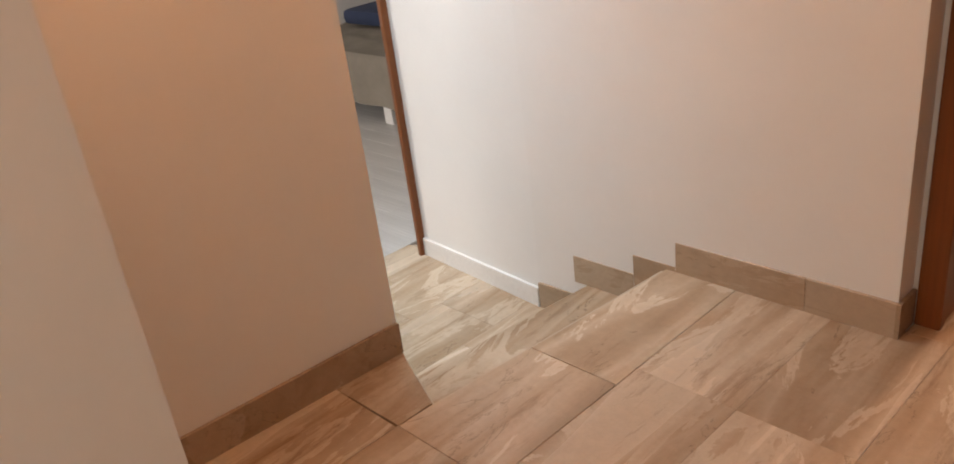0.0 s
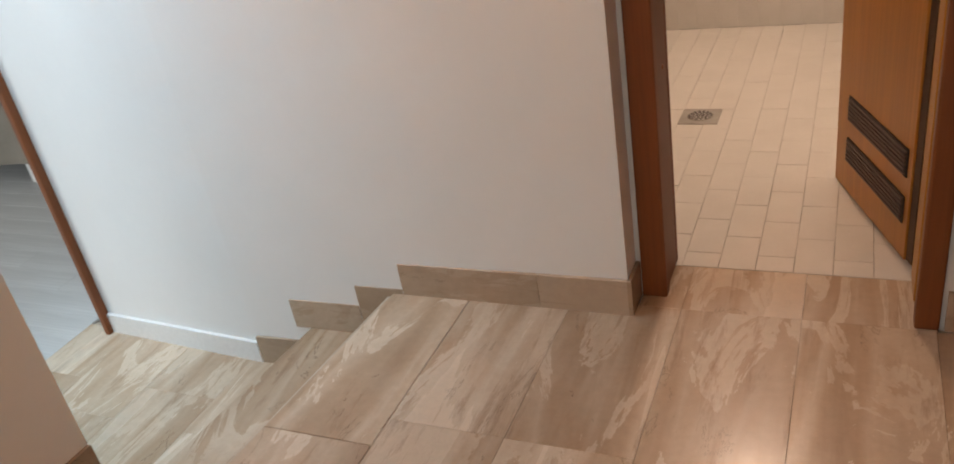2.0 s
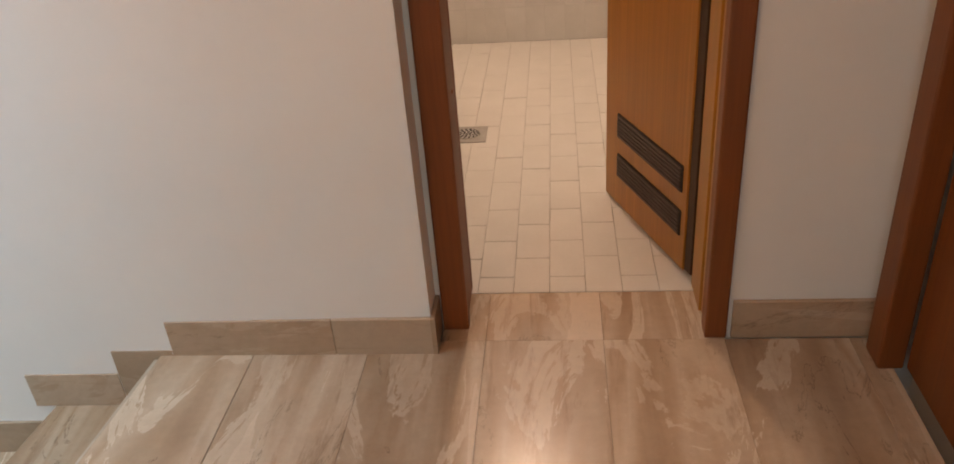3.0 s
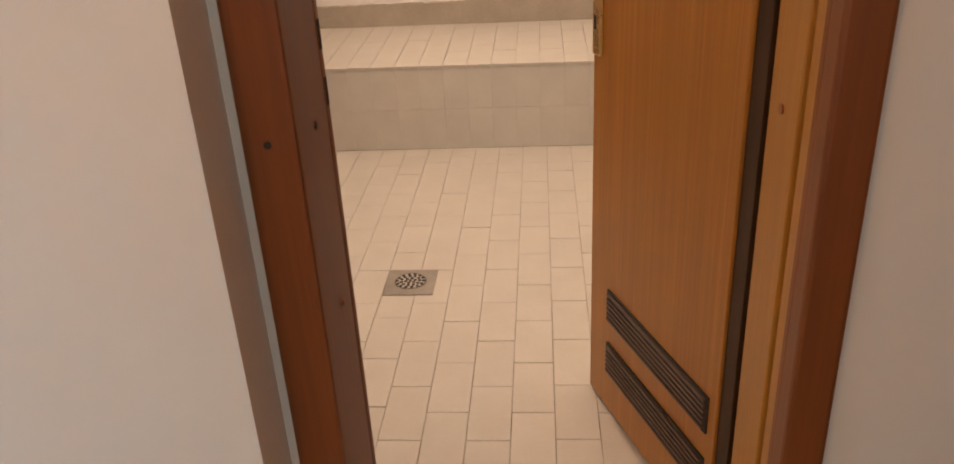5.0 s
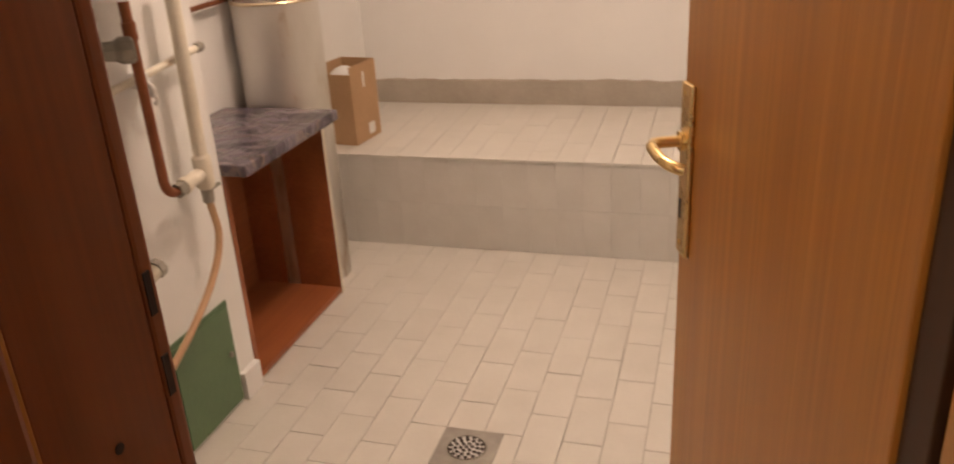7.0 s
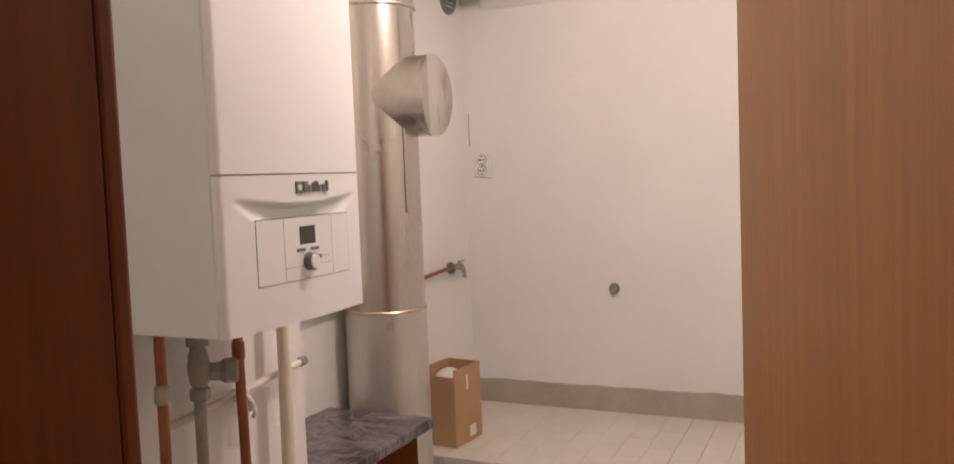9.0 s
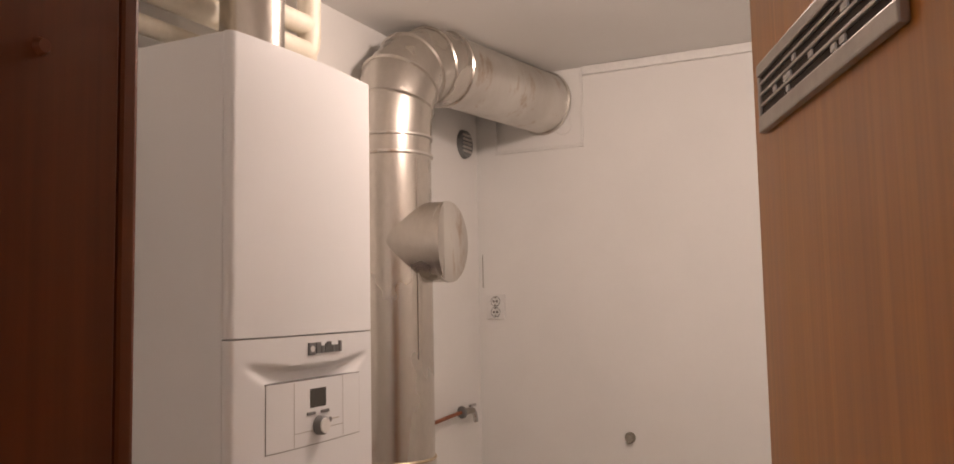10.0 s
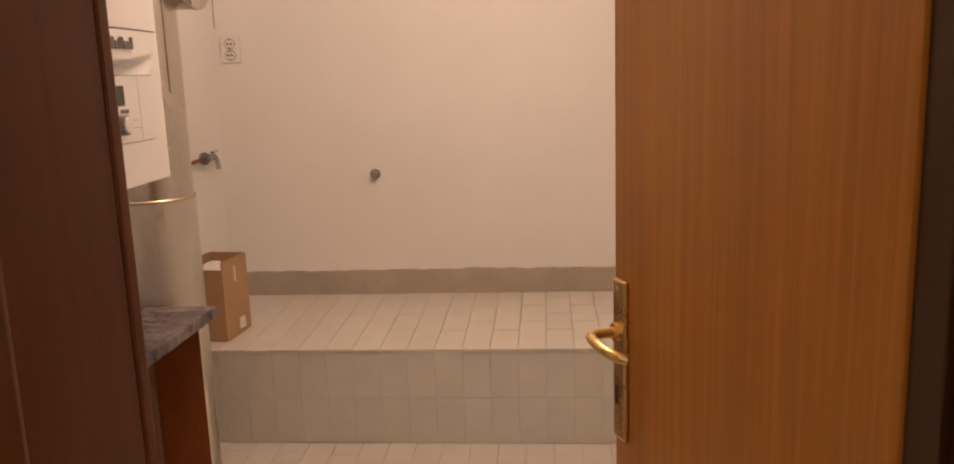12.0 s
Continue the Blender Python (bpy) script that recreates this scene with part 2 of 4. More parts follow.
def add_box(bm, x0, y0, z0, x1, y1, z1, bevel=0.0, m=None):
    mat = Matrix.Translation(((x0 + x1) / 2, (y0 + y1) / 2, (z0 + z1) / 2)) @ Matrix.Diagonal((abs(x1 - x0), abs(y1 - y0), abs(z1 - z0), 1))
    r = bmesh.ops.create_cube(bm, size=1, matrix=(m @ mat) if m else mat)
    if bevel:
        edges = {e for v in r["verts"] for e in v.link_edges}
        bmesh.ops.bevel(bm, geom=list(edges), offset=bevel, segments=2, profile=0.6, affect="EDGES")
    return bm


def box(*a, bevel=0.0, m=None):
    return add_box(bmesh.new(), *a, bevel=bevel, m=m)


def prism(poly, z0, z1):
    bm = bmesh.new()
    lo = [bm.verts.new((x, y, z0)) for x, y in poly]
    hi = [bm.verts.new((x, y, z1)) for x, y in poly]
    bm.faces.new(lo[::-1])
    bm.faces.new(hi)
    for i in range(len(poly)):
        j = (i + 1) % len(poly)
        bm.faces.new((lo[i], lo[j], hi[j], hi[i]))
    return bm


def add_tube(bm, pts, r, seg=16, caps=True):
    """A round tube through points; r is one radius or one a point."""
    pts = [Vector(p) for p in pts]
    rs = r if isinstance(r, (list, tuple)) else [r] * len(pts)
    rings, up = [], None
    for i, p in enumerate(pts):
        d = (pts[min(i + 1, len(pts) - 1)] - pts[max(i - 1, 0)]).normalized()
        if up is None:
            up = d.orthogonal().normalized()
        up = (up - d * up.dot(d)).normalized()
        side = d.cross(up)
        rings.append([bm.verts.new(p + (up * math.cos(a) + side * math.sin(a)) * rs[i]) for a in [2 * math.pi * k / seg for k in range(seg)]])
    for a, b in zip(rings, rings[1:]):
        for k in range(seg):
            bm.faces.new((a[k], a[(k + 1) % seg], b[(k + 1) % seg], b[k]))
    if caps:
        bm.faces.new(rings[0][::-1])
        bm.faces.new(rings[-1])
    return bm


def tube(pts, r, seg=16, caps=True):
    return add_tube(bmesh.new(), pts, r, seg, caps)


def bend(p0, p1, p2, n=8):
    """Points on a smooth bend from p0 past the corner p1 to p2."""
    a, b, c = Vector(p0), Vector(p1), Vector(p2)
    return [a * (1 - t) ** 2 + b * 2 * t * (1 - t) + c * t * t for t in [k / n for k in range(n + 1)]]


# ---- structure: walls, ceilings, floors ----
LOW = -0.335          # the lower hall's floor
TREAD = -0.168
TOP = 2.53            # the boiler room's ceiling
YB = 1.896            # the boiler room's back wall
XL, XP = -1.015, -0.681  # its recessed side wall, and the pier's face
WALL_Y, DOOR_Y, ROOM_Y = -1.378, -1.322, -1.12


def wall(name, bm, label="smooth white painted plaster wall"):
    return solo(name, bm, PLASTER, label, "wall", "structure")


wall("wall_landing", prism([(0.033, WALL_Y), (0.033, -1.28), (0.046, -1.28), (0.046, ROOM_Y), (-1.29, ROOM_Y), (-1.29, WALL_Y - 0.02)], -0.6, 2.6))
wall("wall_over_door", box(0.046, DOOR_Y, 2.07, 0.782, ROOM_Y, 2.6))
wall("wall_landing_right", box(0.7755, DOOR_Y, -0.3, 1.4, ROOM_Y, 2.6))
wall("wall_stair_foot", prism([(-1.29, WALL_Y - 0.02), (-1.29, ROOM_Y), (-2.07, ROOM_Y), (-2.07, -1.345)], -0.6, 2.6))
wall("wall_stair_side", prism([(-1.07, -2.243), (-1.11, -3.10), (-1.25, -3.10), (-1.21, -2.243)], -0.6, 2.6), "plaster wall warm in lamp light")
wall("wall_east_corner", box(1.14, -1.40, -0.3, 1.4, DOOR_Y, 2.6))
wall("wall_over_landing_door", box(1.14, -2.30, 2.07, 1.4, -1.40, 2.6))
# added backing that keeps sky light out of the gaps round the leaf
wall("wall_behind_landing_door", box(1.215, -2.30, -0.3, 1.4, -1.40, 2.07))
wall("wall_landing_east", box(1.14, -5.0, -0.3, 1.4, -2.30, 2.6))
wall("wall_landing_south", box(-0.50, -5.2, -0.3, 1.4, -5.0, 2.6))
wall("wall_corridor_end", box(-1.25, -3.24, -0.6, -0.64, -3.10, 2.6))
wall("wall_pier", box(XL, ROOM_Y, -0.1, XP, 0.168, TOP))
wall("wall_room_west", box(XL - 0.2, ROOM_Y, -0.1, XL, YB, TOP))
wall("wall_room_back", box(XL - 0.2, YB, -0.1, 1.4, YB + 0.2, TOP))
wall("wall_room_east", box(1.2, ROOM_Y, -0.1, 1.4, YB, TOP))
solo("ceiling_room", box(XL - 0.2, ROOM_Y, TOP, 1.4, YB + 0.2, TOP + 0.1), CEILING, "white painted boiler room ceiling", "ceiling", "structure")
solo("ceiling_landing", prism([(-6.2, -5.2), (1.4, -5.2), (1.4, ROOM_Y), (-2.07, ROOM_Y), (-2.07, 2.4), (-6.2, 2.4)], 2.6, 2.7), CEILING, "white painted ceiling", "ceiling", "structure")
# bedroom beyond the lower hall
wall("wall_bedroom_right", box(-2.20, -1.20, -0.6, -2.07, 2.2, 2.6))
wall("wall_over_bedroom_door", box(-2.20, -2.16, 1.72, -2.07, -1.20, 2.6))
wall("wall_bedroom_left", box(-2.20, -4.2, -0.6, -2.07, -2.16, 2.6))
# unseen wall that closes the lower hall, without a window
wall("wall_hall_window_side", box(-2.07, -4.4, -0.6, -0.64, -4.2, 2.6))
wall("wall_bedroom_far", box(-6.2, -4.4, -0.6, -6.0, 2.4, 2.6))
wall("wall_bedroom_north", box(-6.0, 2.2, -0.6, -2.07, 2.4, 2.6))
wall("wall_bedroom_south", box(-6.0, -4.4, -0.6, -2.20, -4.2, 2.6))

# ---- skirting ----
def skirting(name, a, c, z, h=0.11, t=0.012, mat=MARBLE_SKIRT, label="beige marble skirting strip along the wall"):
    """A strip along the wall from a to c, standing out to the left of that line."""
    a, c = Vector((*a, 0)), Vector((*c, 0))
    d = (c - a).normalized()
    n = Vector((-d.y, d.x, 0)) * t
    bm = prism([(a.x, a.y), (c.x, c.y), ((c + n).x, (c + n).y), ((a + n).x, (a + n).y)], z, z + h)
    bmesh.ops.bevel(bm, geom=[e for e in bm.edges if min(v.co.z for v in e.verts) > z + h / 2], offset=0.002, segments=1, affect="EDGES")
    return solo(name, bm, mat, label, "skirting", "structure")


skirting("baseboard_1", (-0.223, WALL_Y), (-0.664, WALL_Y), 0)
skirting("baseboard_2", (0.033, WALL_Y), (-0.221, WALL_Y), 0)
skirting("baseboard_3", (0.033, -1.282), (0.033, WALL_Y - 0.012), 0)
skirting("baseboard_4", (-0.837, WALL_Y - 0.004), (-1.104, WALL_Y - 0.008), TREAD)
skirting("baseboard_5", (-0.666, WALL_Y), (-0.835, WALL_Y - 0.003), TREAD, 0.018 - TREAD)
skirting("baseboard_6", (-1.106, WALL_Y - 0.010), (-1.288, WALL_Y - 0.02), LOW)
skirting("baseboard_7", (-1.29, WALL_Y - 0.02), (-2.05, -1.346), LOW, 0.085, 0.014, WHITE_PLASTIC, "white painted skirting board")
skirting("baseboard_8", (1.14, DOOR_Y), (0.786, DOOR_Y), 0)
skirting("baseboard_9", (-1.07, -2.243), (-1.11, -3.10), 0, 0.102)
skirting("baseboard_10", (XP, 0.167), (XP, 0.086), 0.0, 0.085, 0.018, PLASTER, "stub of plastered skirting at the pier")
wall("wall_corridor", box(-0.64, -5.2, -0.6, -0.50, -3.10, 2.6))
solo("floor_base", prism([(-0.72, WALL_Y), (-0.80, -2.35), (-1.07, -2.243), (-1.11, -3.10), (-0.64, -3.10), (-0.50, -3.10), (-0.50, -5.0), (1.14, -5.0), (1.14, DOOR_Y), (0.77, ROOM_Y), (0.06, ROOM_Y), (0.033, WALL_Y)], -0.12, -0.012), MARBLE_JOINT, "beige bedding under the marble floor", "floor", "structure")

# ---- door opening: jambs and casing ----
DOOR_X0, DOOR_X1 = 0.112, 0.722
frame_ob = thing("door_frame", (0.41, -1.2, 0), "dark orange-brown wooden door frame in the wall", "door frame", kind="structure")
HT = 1.998
part("casing", box(0.047, -1.290, 0, 0.116, -1.250, HT, bevel=0.006), CASING, frame_ob)
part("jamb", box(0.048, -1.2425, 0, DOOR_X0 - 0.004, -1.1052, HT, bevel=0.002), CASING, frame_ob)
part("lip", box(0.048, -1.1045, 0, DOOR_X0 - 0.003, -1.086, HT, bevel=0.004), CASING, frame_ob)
# a thin pale strip paints the lit corner of the casing
part("bead", box(0.048, -1.2490, 0, 0.1100, -1.2435, HT, bevel=0.001), LIT_JAMB, frame_ob, "pale worn edge strip")
for z0, z1 in ((0.985, 1.025), (0.905, 0.945)):
    part("strike_hole", box(0.104, -1.1015, z0, DOOR_X0 - 0.0016, -1.0935, z1), DARK, frame_ob, "dark strike plate slot")
part("casing", box(0.720, -1.335, 0, 0.775, -1.290, HT, bevel=0.006), CASING, frame_ob)
# right bead and jamb carry the room's light in their paler wood
part("bead", box(0.728, -1.268, 0, 0.780, -1.2175, HT, bevel=0.008), LIT_JAMB, frame_ob)
part("groove", box(0.722, -1.289, 0, 0.780, -1.269, HT, bevel=0.004), CASING, frame_ob)
part("jamb", box(0.723, -1.216, 0, 0.780, -1.085, HT, bevel=0.003), LIT_JAMB, frame_ob, "paler jamb face lit by the room")
# coloured as dark as the shaded gap between leaf and jamb
part("rebate", box(0.7335, -1.084, 0, 0.780, -1.046, HT, bevel=0.002), SHADED_GAP, frame_ob, "dark brown rebate")
part("head", box(0.047, -1.333, 2.0, 0.782, -1.100, 2.068, bevel=0.005), CASING_X, frame_ob)
part("screw_hole", tube([(0.080, -1.2885, 0.915), (0.080, -1.2912, 0.915)], 0.005, 10), DARK, frame_ob)
part("screw_hole", tube([(0.106, -1.171, 0.90), (0.1092, -1.171, 0.90)], 0.005, 10), DARK, frame_ob)
for x, y, z in ((0.723, -1.150, 0.898), (0.109, -1.174, 1.695), (0.108, -1.16, 0.62)):
    part("screw_cap", tube([(x - 0.003, y, z), (x + 0.004, y, z)], [0.008, 0.005], 14), CABINET, frame_ob)

# ---- the open door ----
HINGE = Vector((0.713, -1.050, 0.0))
LEAF = Matrix.Translation(HINGE) @ Matrix.Rotation(radians(-69.4), 4, "Z") @ Matrix.Scale(-1, 4, (1, 0, 0))
# in the leaf's own frame: x from the hinge to the free edge, y = 0 the face seen from the landing, z up


def leaf_box(x0, y0, z0, x1, y1, z1, bevel=0.0):
    return box(x0, y0, z0, x1, y1, z1, bevel=bevel, m=LEAF)


def leaf_tube(pts, r, seg=14):
    return tube([LEAF @ Vector(p) for p in pts], r, seg)


door = thing("boiler_room_door", HINGE, "open orange-brown wooden door with two dark louvres", "door")
W = 0.556
part("leaf", leaf_box(0.022, 0, 0.008, W, 0.04, 1.99, 0.003), DOOR_WOOD, door)
# added strip that closes the hinge gap, its shade painted in
part("hinge_rebate", leaf_box(-0.014, 0.005, 0.010, 0.0215, 0.034, 1.985, 0.002), SHADED_GAP, door, "dark brown rebated hinge edge")
for z0 in (0.110, 0.246):
    lv = part("louvre", leaf_box(0.046, -0.004, z0, 0.462, 0.0, z0 + 0.080, 0.001), DARK, door, "dark brown slatted louvre")
    for i in range(6):
        z = z0 + 0.007 + i * 0.0122
        part("slat", leaf_box(0.052, -0.009, z, 0.456, -0.002, z + 0.0055, 0.001), LOUVRE, lv)
G0, G1, GZ0, GZ1 = 0.116, 0.500, 1.690, 1.768
gr = part("grille", leaf_box(G0 + 0.006, -0.006, GZ0 + 0.006, G1 - 0.006, 0.0, GZ1 - 0.006, 0.001), DARK, door, "grey metal air grille with stuck paper bits")
for z0, z1 in ((GZ0, GZ0 + 0.018), (GZ1 - 0.014, GZ1)):
    part("grille_rail", leaf_box(G0, -0.010, z0, G1, -0.001, z1, 0.002), DRAIN, gr)
for x0 in (G0, G1 - 0.008):
    part("grille_stile", leaf_box(x0, -0.0095, GZ0 + 0.0185, x0 + 0.008, -0.001, GZ1 - 0.0145, 0.002), DRAIN, gr)
for i in range(3):
    z = GZ0 + 0.028 + i * 0.0125
    part("grille_slat", leaf_box(G0 + 0.009, -0.009, z, G1 - 0.009, -0.004, z + 0.0035, 0.001), DRAIN, gr)
for i in range(9):
    x, z = G0 + 0.02 + (G1 - G0 - 0.08) * random.random(), GZ0 + 0.0205 + 0.0125 * random.randrange(3)
    part("paper_bit", leaf_box(x, -0.0085, z, x + random.uniform(0.006, 0.016), -0.0065, z + 0.006), PAPER, gr)
pl = part("lock_plate", leaf_box(0.512, -0.007, 0.826, 0.550, 0.0, 1.062, 0.004), BRASS, door, "brass handle plate")
part("lever", leaf_tube([(0.537, -0.006, 0.985), (0.537, -0.025, 0.985)] + bend((0.537, -0.036, 0.985), (0.537, -0.050, 0.985), (0.518, -0.052, 0.984)) + bend((0.508, -0.052, 0.983), (0.462, -0.053, 0.978), (0.455, -0.030, 0.974)), 0.0075), BRASS, pl, smooth=True)
part("rosette", leaf_tube([(0.537, -0.007, 0.985), (0.537, -0.012, 0.985)], 0.013, 18), BRASS, pl, smooth=True)
part("keyhole", leaf_box(0.533, -0.0078, 0.878, 0.541, -0.0062, 0.905, 0.0005), DARK, pl)
for z in (0.842, 1.048):
    part("screw", leaf_tube([(0.537, -0.0066, z), (0.537, -0.0086, z)], 0.004, 10), BRASS, pl)

# ---- the other door on the landing ----
d2 = thing("landing_door", (1.15, -1.9, 0), "closed dark brown wooden door with wide casing", "door")
part("casing", box(1.100, -1.46, 0, 1.160, -1.375, 2.06, bevel=0.006), CASING, d2)
part("casing", box(1.100, -2.33, 0, 1.160, -2.245, 2.06, bevel=0.006), CASING, d2)
part("casing", box(1.100, -2.33, 2.062, 1.160, -1.375, 2.14, bevel=0.006), CASING_X, d2)
part("leaf", box(1.165, -2.243, 0.008, 1.20, -1.462, 2.06, bevel=0.003), CASING, d2)

# ---- boiler room: ledge, drain, mortar band ----
solo("ledge_base", box(XL, 1.200, 0, 1.2, YB, 0.361), GROUT, "raised masonry ledge under the tiles", "ledge", "structure")
solo("floor_room", box(XL, ROOM_Y, -0.1, 1.2, 1.200, -0.004), GROUT, "grey grout bed of the tiled floor", "floor", "structure")


def mortar_band():
    bm = bmesh.new()
    n, x0, x1 = 120, XL, 1.2
    rng = random.Random(4)
    prev = None
    for i in range(n + 1):
        x = x0 + (x1 - x0) * i / n
        h = 0.500 + 0.010 * noise.noise(Vector((x * 4, 0, 3))) + 0.006 * noise.noise(Vector((x * 17, 2, 0))) + rng.uniform(-0.002, 0.002)
        ring = [bm.verts.new(p) for p in ((x, YB, 0.375), (x, YB - 0.010, 0.375), (x, YB - 0.009, h - 0.004), (x, YB, h))]
        if prev:
            for k in range(3):
                bm.faces.new((prev[k], ring[k], ring[k + 1], prev[k + 1]))
        prev = ring
    return bm


solo("trim_mortar", mortar_band(), MORTAR, "rough grey mortar band along the back wall", "trim", "structure")
# a thin grey upright strip on the back wall, just left of the socket
solo("trim_cable_lead", box(-0.994, YB - 0.0025, 1.570, -0.9915, YB, 1.720), GALV, "thin painted-over cable lead above the socket", "trim", "structure")
solo("trim_cable_duct", box(-0.485, YB - 0.022, 2.490, 1.2, YB, 2.5285, bevel=0.003), WHITE_PLASTIC, "white plastic cable duct under the ceiling", "trim", "structure")

dr = thing("floor_drain", (0, 0, 0), "square steel floor drain with round slotted grate", "drain")
b = box(-0.077, -0.077, -0.002, 0.077, 0.077, 0.0035, bevel=0.001)
part("plate", b, DRAIN, dr)
part("rim", tube([(0, 0, 0.003), (0, 0, 0.0055)], [0.052, 0.050], 32), GALV, dr, smooth=True)
part("gap_ring", tube([(0, 0, 0.0050), (0, 0, 0.0060)], 0.0478, 32), DARK, dr)
part("grate", tube([(0, 0, 0.0056), (0, 0, 0.0075)], [0.046, 0.044], 32), CHROME, dr, smooth=True)
for i, (n, r) in enumerate(((1, 0), (6, 0.0145), (11, 0.0285), (14, 0.0405))):
    for k in range(n):
        a = 2 * math.pi * k / n + i * 0.3
        part("slot", tube([(r * math.cos(a), r * math.sin(a), 0.0074), (r * math.cos(a), r * math.sin(a), 0.0082)], 0.0054, 10), DARK, dr)

# ---- boiler ----
BX, BY0, BY1, BZ0, BZ1 = -0.378, -0.402, 0.038, 1.177, 1.997
BACK = -0.714
boiler = thing("wall_boiler", (BACK, -0.18, BZ0), "white enamel wall-hung gas boiler with control panel", "boiler")
SEAM = 1.462


def bowed(y0, y1, z0, z1, x_back, x_front, bow=0.012, n=56, round_edge=0.012):
    """A casing with a gently bowed front and rounded front corners."""
    prof = [(x_back, y0)]
    for k in range(n + 1):
        u = 0.5 - 0.5 * math.cos(math.pi * k / n)
        y = y0 + (y1 - y0) * u
        edge = min(u, 1 - u) * (y1 - y0)
        x = x_front + bow * (1 - (2 * u - 1) ** 2)
        if edge < round_edge:
            x -= round_edge - math.sqrt(max(round_edge ** 2 - (round_edge - edge) ** 2, 0))
        prof.append((x, y))
    prof.append((x_back, y1))
    bm = prism(prof, z0, z1)
    return bm


part("body", box(BACK, BY0, BZ0, BX - 0.016, BY1, BZ1, bevel=0.004), WHITE_METAL, boiler)
part("front_cover", bowed(BY0, BY1, SEAM + 0.0012, BZ1, BX - 0.015, BX), WHITE_METAL, boiler, smooth=True)


def scooped_cover():
    """The lower cover: the bowed front with a crescent-shaped hollow above the controls."""
    bm = bmesh.new()
    ny, nz = 56, 70
    grid = []
    for j in range(nz + 1):
        z = BZ0 + (SEAM - 0.0015 - BZ0) * j / nz
        row = []
        for k in range(ny + 1):
            u = 0.5 - 0.5 * math.cos(math.pi * k / ny)      # closer rows towards the rounded edges
            y = BY0 + (BY1 - BY0) * u
            x = BX + 0.012 * (1 - (2 * u - 1) ** 2)
            edge = min(u, 1 - u) * (BY1 - BY0)
            if edge < 0.012:
                x -= 0.012 - math.sqrt(max(0.012 ** 2 - (0.012 - edge) ** 2, 0))
            v = (u - 0.5) / 0.44
            if abs(v) < 1:
                top = 1.425 - 0.020 * (1 - v * v)
                low = top - 0.045 * (1 - v * v)
                if z < top:
                    s = min((top - z) / 0.010, 1.0)
                    e = max(0.0, 1 - max(0, low - z) / 0.018) if z < low else 1.0
                    x -= 0.016 * (1 - v * v) * s * (e * e * (3 - 2 * e))
            row.append(bm.verts.new((x, y, z)))
        grid.append(row)
    for r0, r1 in zip(grid, grid[1:]):
        for k in range(ny):
            bm.faces.new((r0[k], r0[k + 1], r1[k + 1], r1[k]))
    back = [[bm.verts.new((BX - 0.015, y, z)) for y in (BY0, BY1)] for z in (BZ0, SEAM - 0.0015)]
    bm.faces.new([back[0][0]] + grid[0] + [back[0][1]])
    bm.faces.new([back[1][0]] + grid[-1] + [back[1][1]])
    bm.faces.new([back[0][0]] + [r[0] for r in grid][::1] + [back[1][0]])
    bm.faces.new([back[0][1]] + [r[-1] for r in grid] + [back[1][1]])
    return bm


part("lower_cover", scooped_cover(), WHITE_METAL, boiler, smooth=True)
PX = BX + 0.0078


def bow_x(y):
    return BX + 0.012 * (1 - (2 * (y - BY0) / (BY1 - BY0) - 1) ** 2)


def curved_plate(y0, y1, z0, z1, out, n=14, sag=0.0):
    """A plate that follows the bow of the cover, its top edge sagging in the middle."""
    bm = bmesh.new()
    rows = []
    for k in range(n + 1):
        u = k / n
        y = y0 + (y1 - y0) * u
        top = z1 - sag * (1 - (2 * u - 1) ** 2)
        x = bow_x(y) + out
        rows.append([bm.verts.new(p) for p in ((x - 0.02, y, z0), (x, y, z0), (x, y, top), (x - 0.02, y, top))])
    for a, c in zip(rows, rows[1:]):
        for k in range(4):
            bm.faces.new((a[k], c[k], c[(k + 1) % 4], a[(k + 1) % 4]))
    bm.faces.new(rows[0])
    bm.faces.new(rows[-1][::-1])
    return bm


panel = part("control_panel", curved_plate(-0.318, -0.026, 1.258, 1.378, 0.0010), WHITE_METAL, boiler)
part("panel_gap", curved_plate(-0.3196, -0.0244, 1.2564, 1.3796, 0.0003), GREY_PLASTIC, panel)
for y in (-0.245, -0.090):
    part("groove", box(bow_x(y) - 0.002, y, 1.26, bow_x(y) + 0.0013, y + 0.0009, 1.376), DRAIN, panel)
part("groove", curved_plate(-0.245, -0.09, 1.283, 1.2839, 0.0014), DRAIN, panel)
part("display", box(PX + 0.002, -0.199, 1.325, PX + 0.0055, -0.148, 1.361, bevel=0.001), DISPLAY, panel)
for y in (-0.209, -0.166):
    part("button", box(PX + 0.002, y, 1.312, PX + 0.0075, y + 0.027, 1.3185, bevel=0.0025), GREY_PLASTIC, panel)
kn = part("knob", tube([(PX + 0.003, -0.172, 1.291), (PX + 0.018, -0.172, 1.291), (PX + 0.020, -0.172, 1.291)], [0.0185, 0.0175, 0.0155], 28), GREY_PLASTIC, panel, smooth=True)
part("knob_cap", tube([(PX + 0.0195, -0.172, 1.291), (PX + 0.0225, -0.172, 1.291)], [0.0150, 0.0138], 28), WHITE_PLASTIC, kn, smooth=True)
part("indicator", tube([(PX + 0.003, -0.135, 1.297), (PX + 0.006, -0.135, 1.297)], 0.005, 14), GREY_PLASTIC, panel)
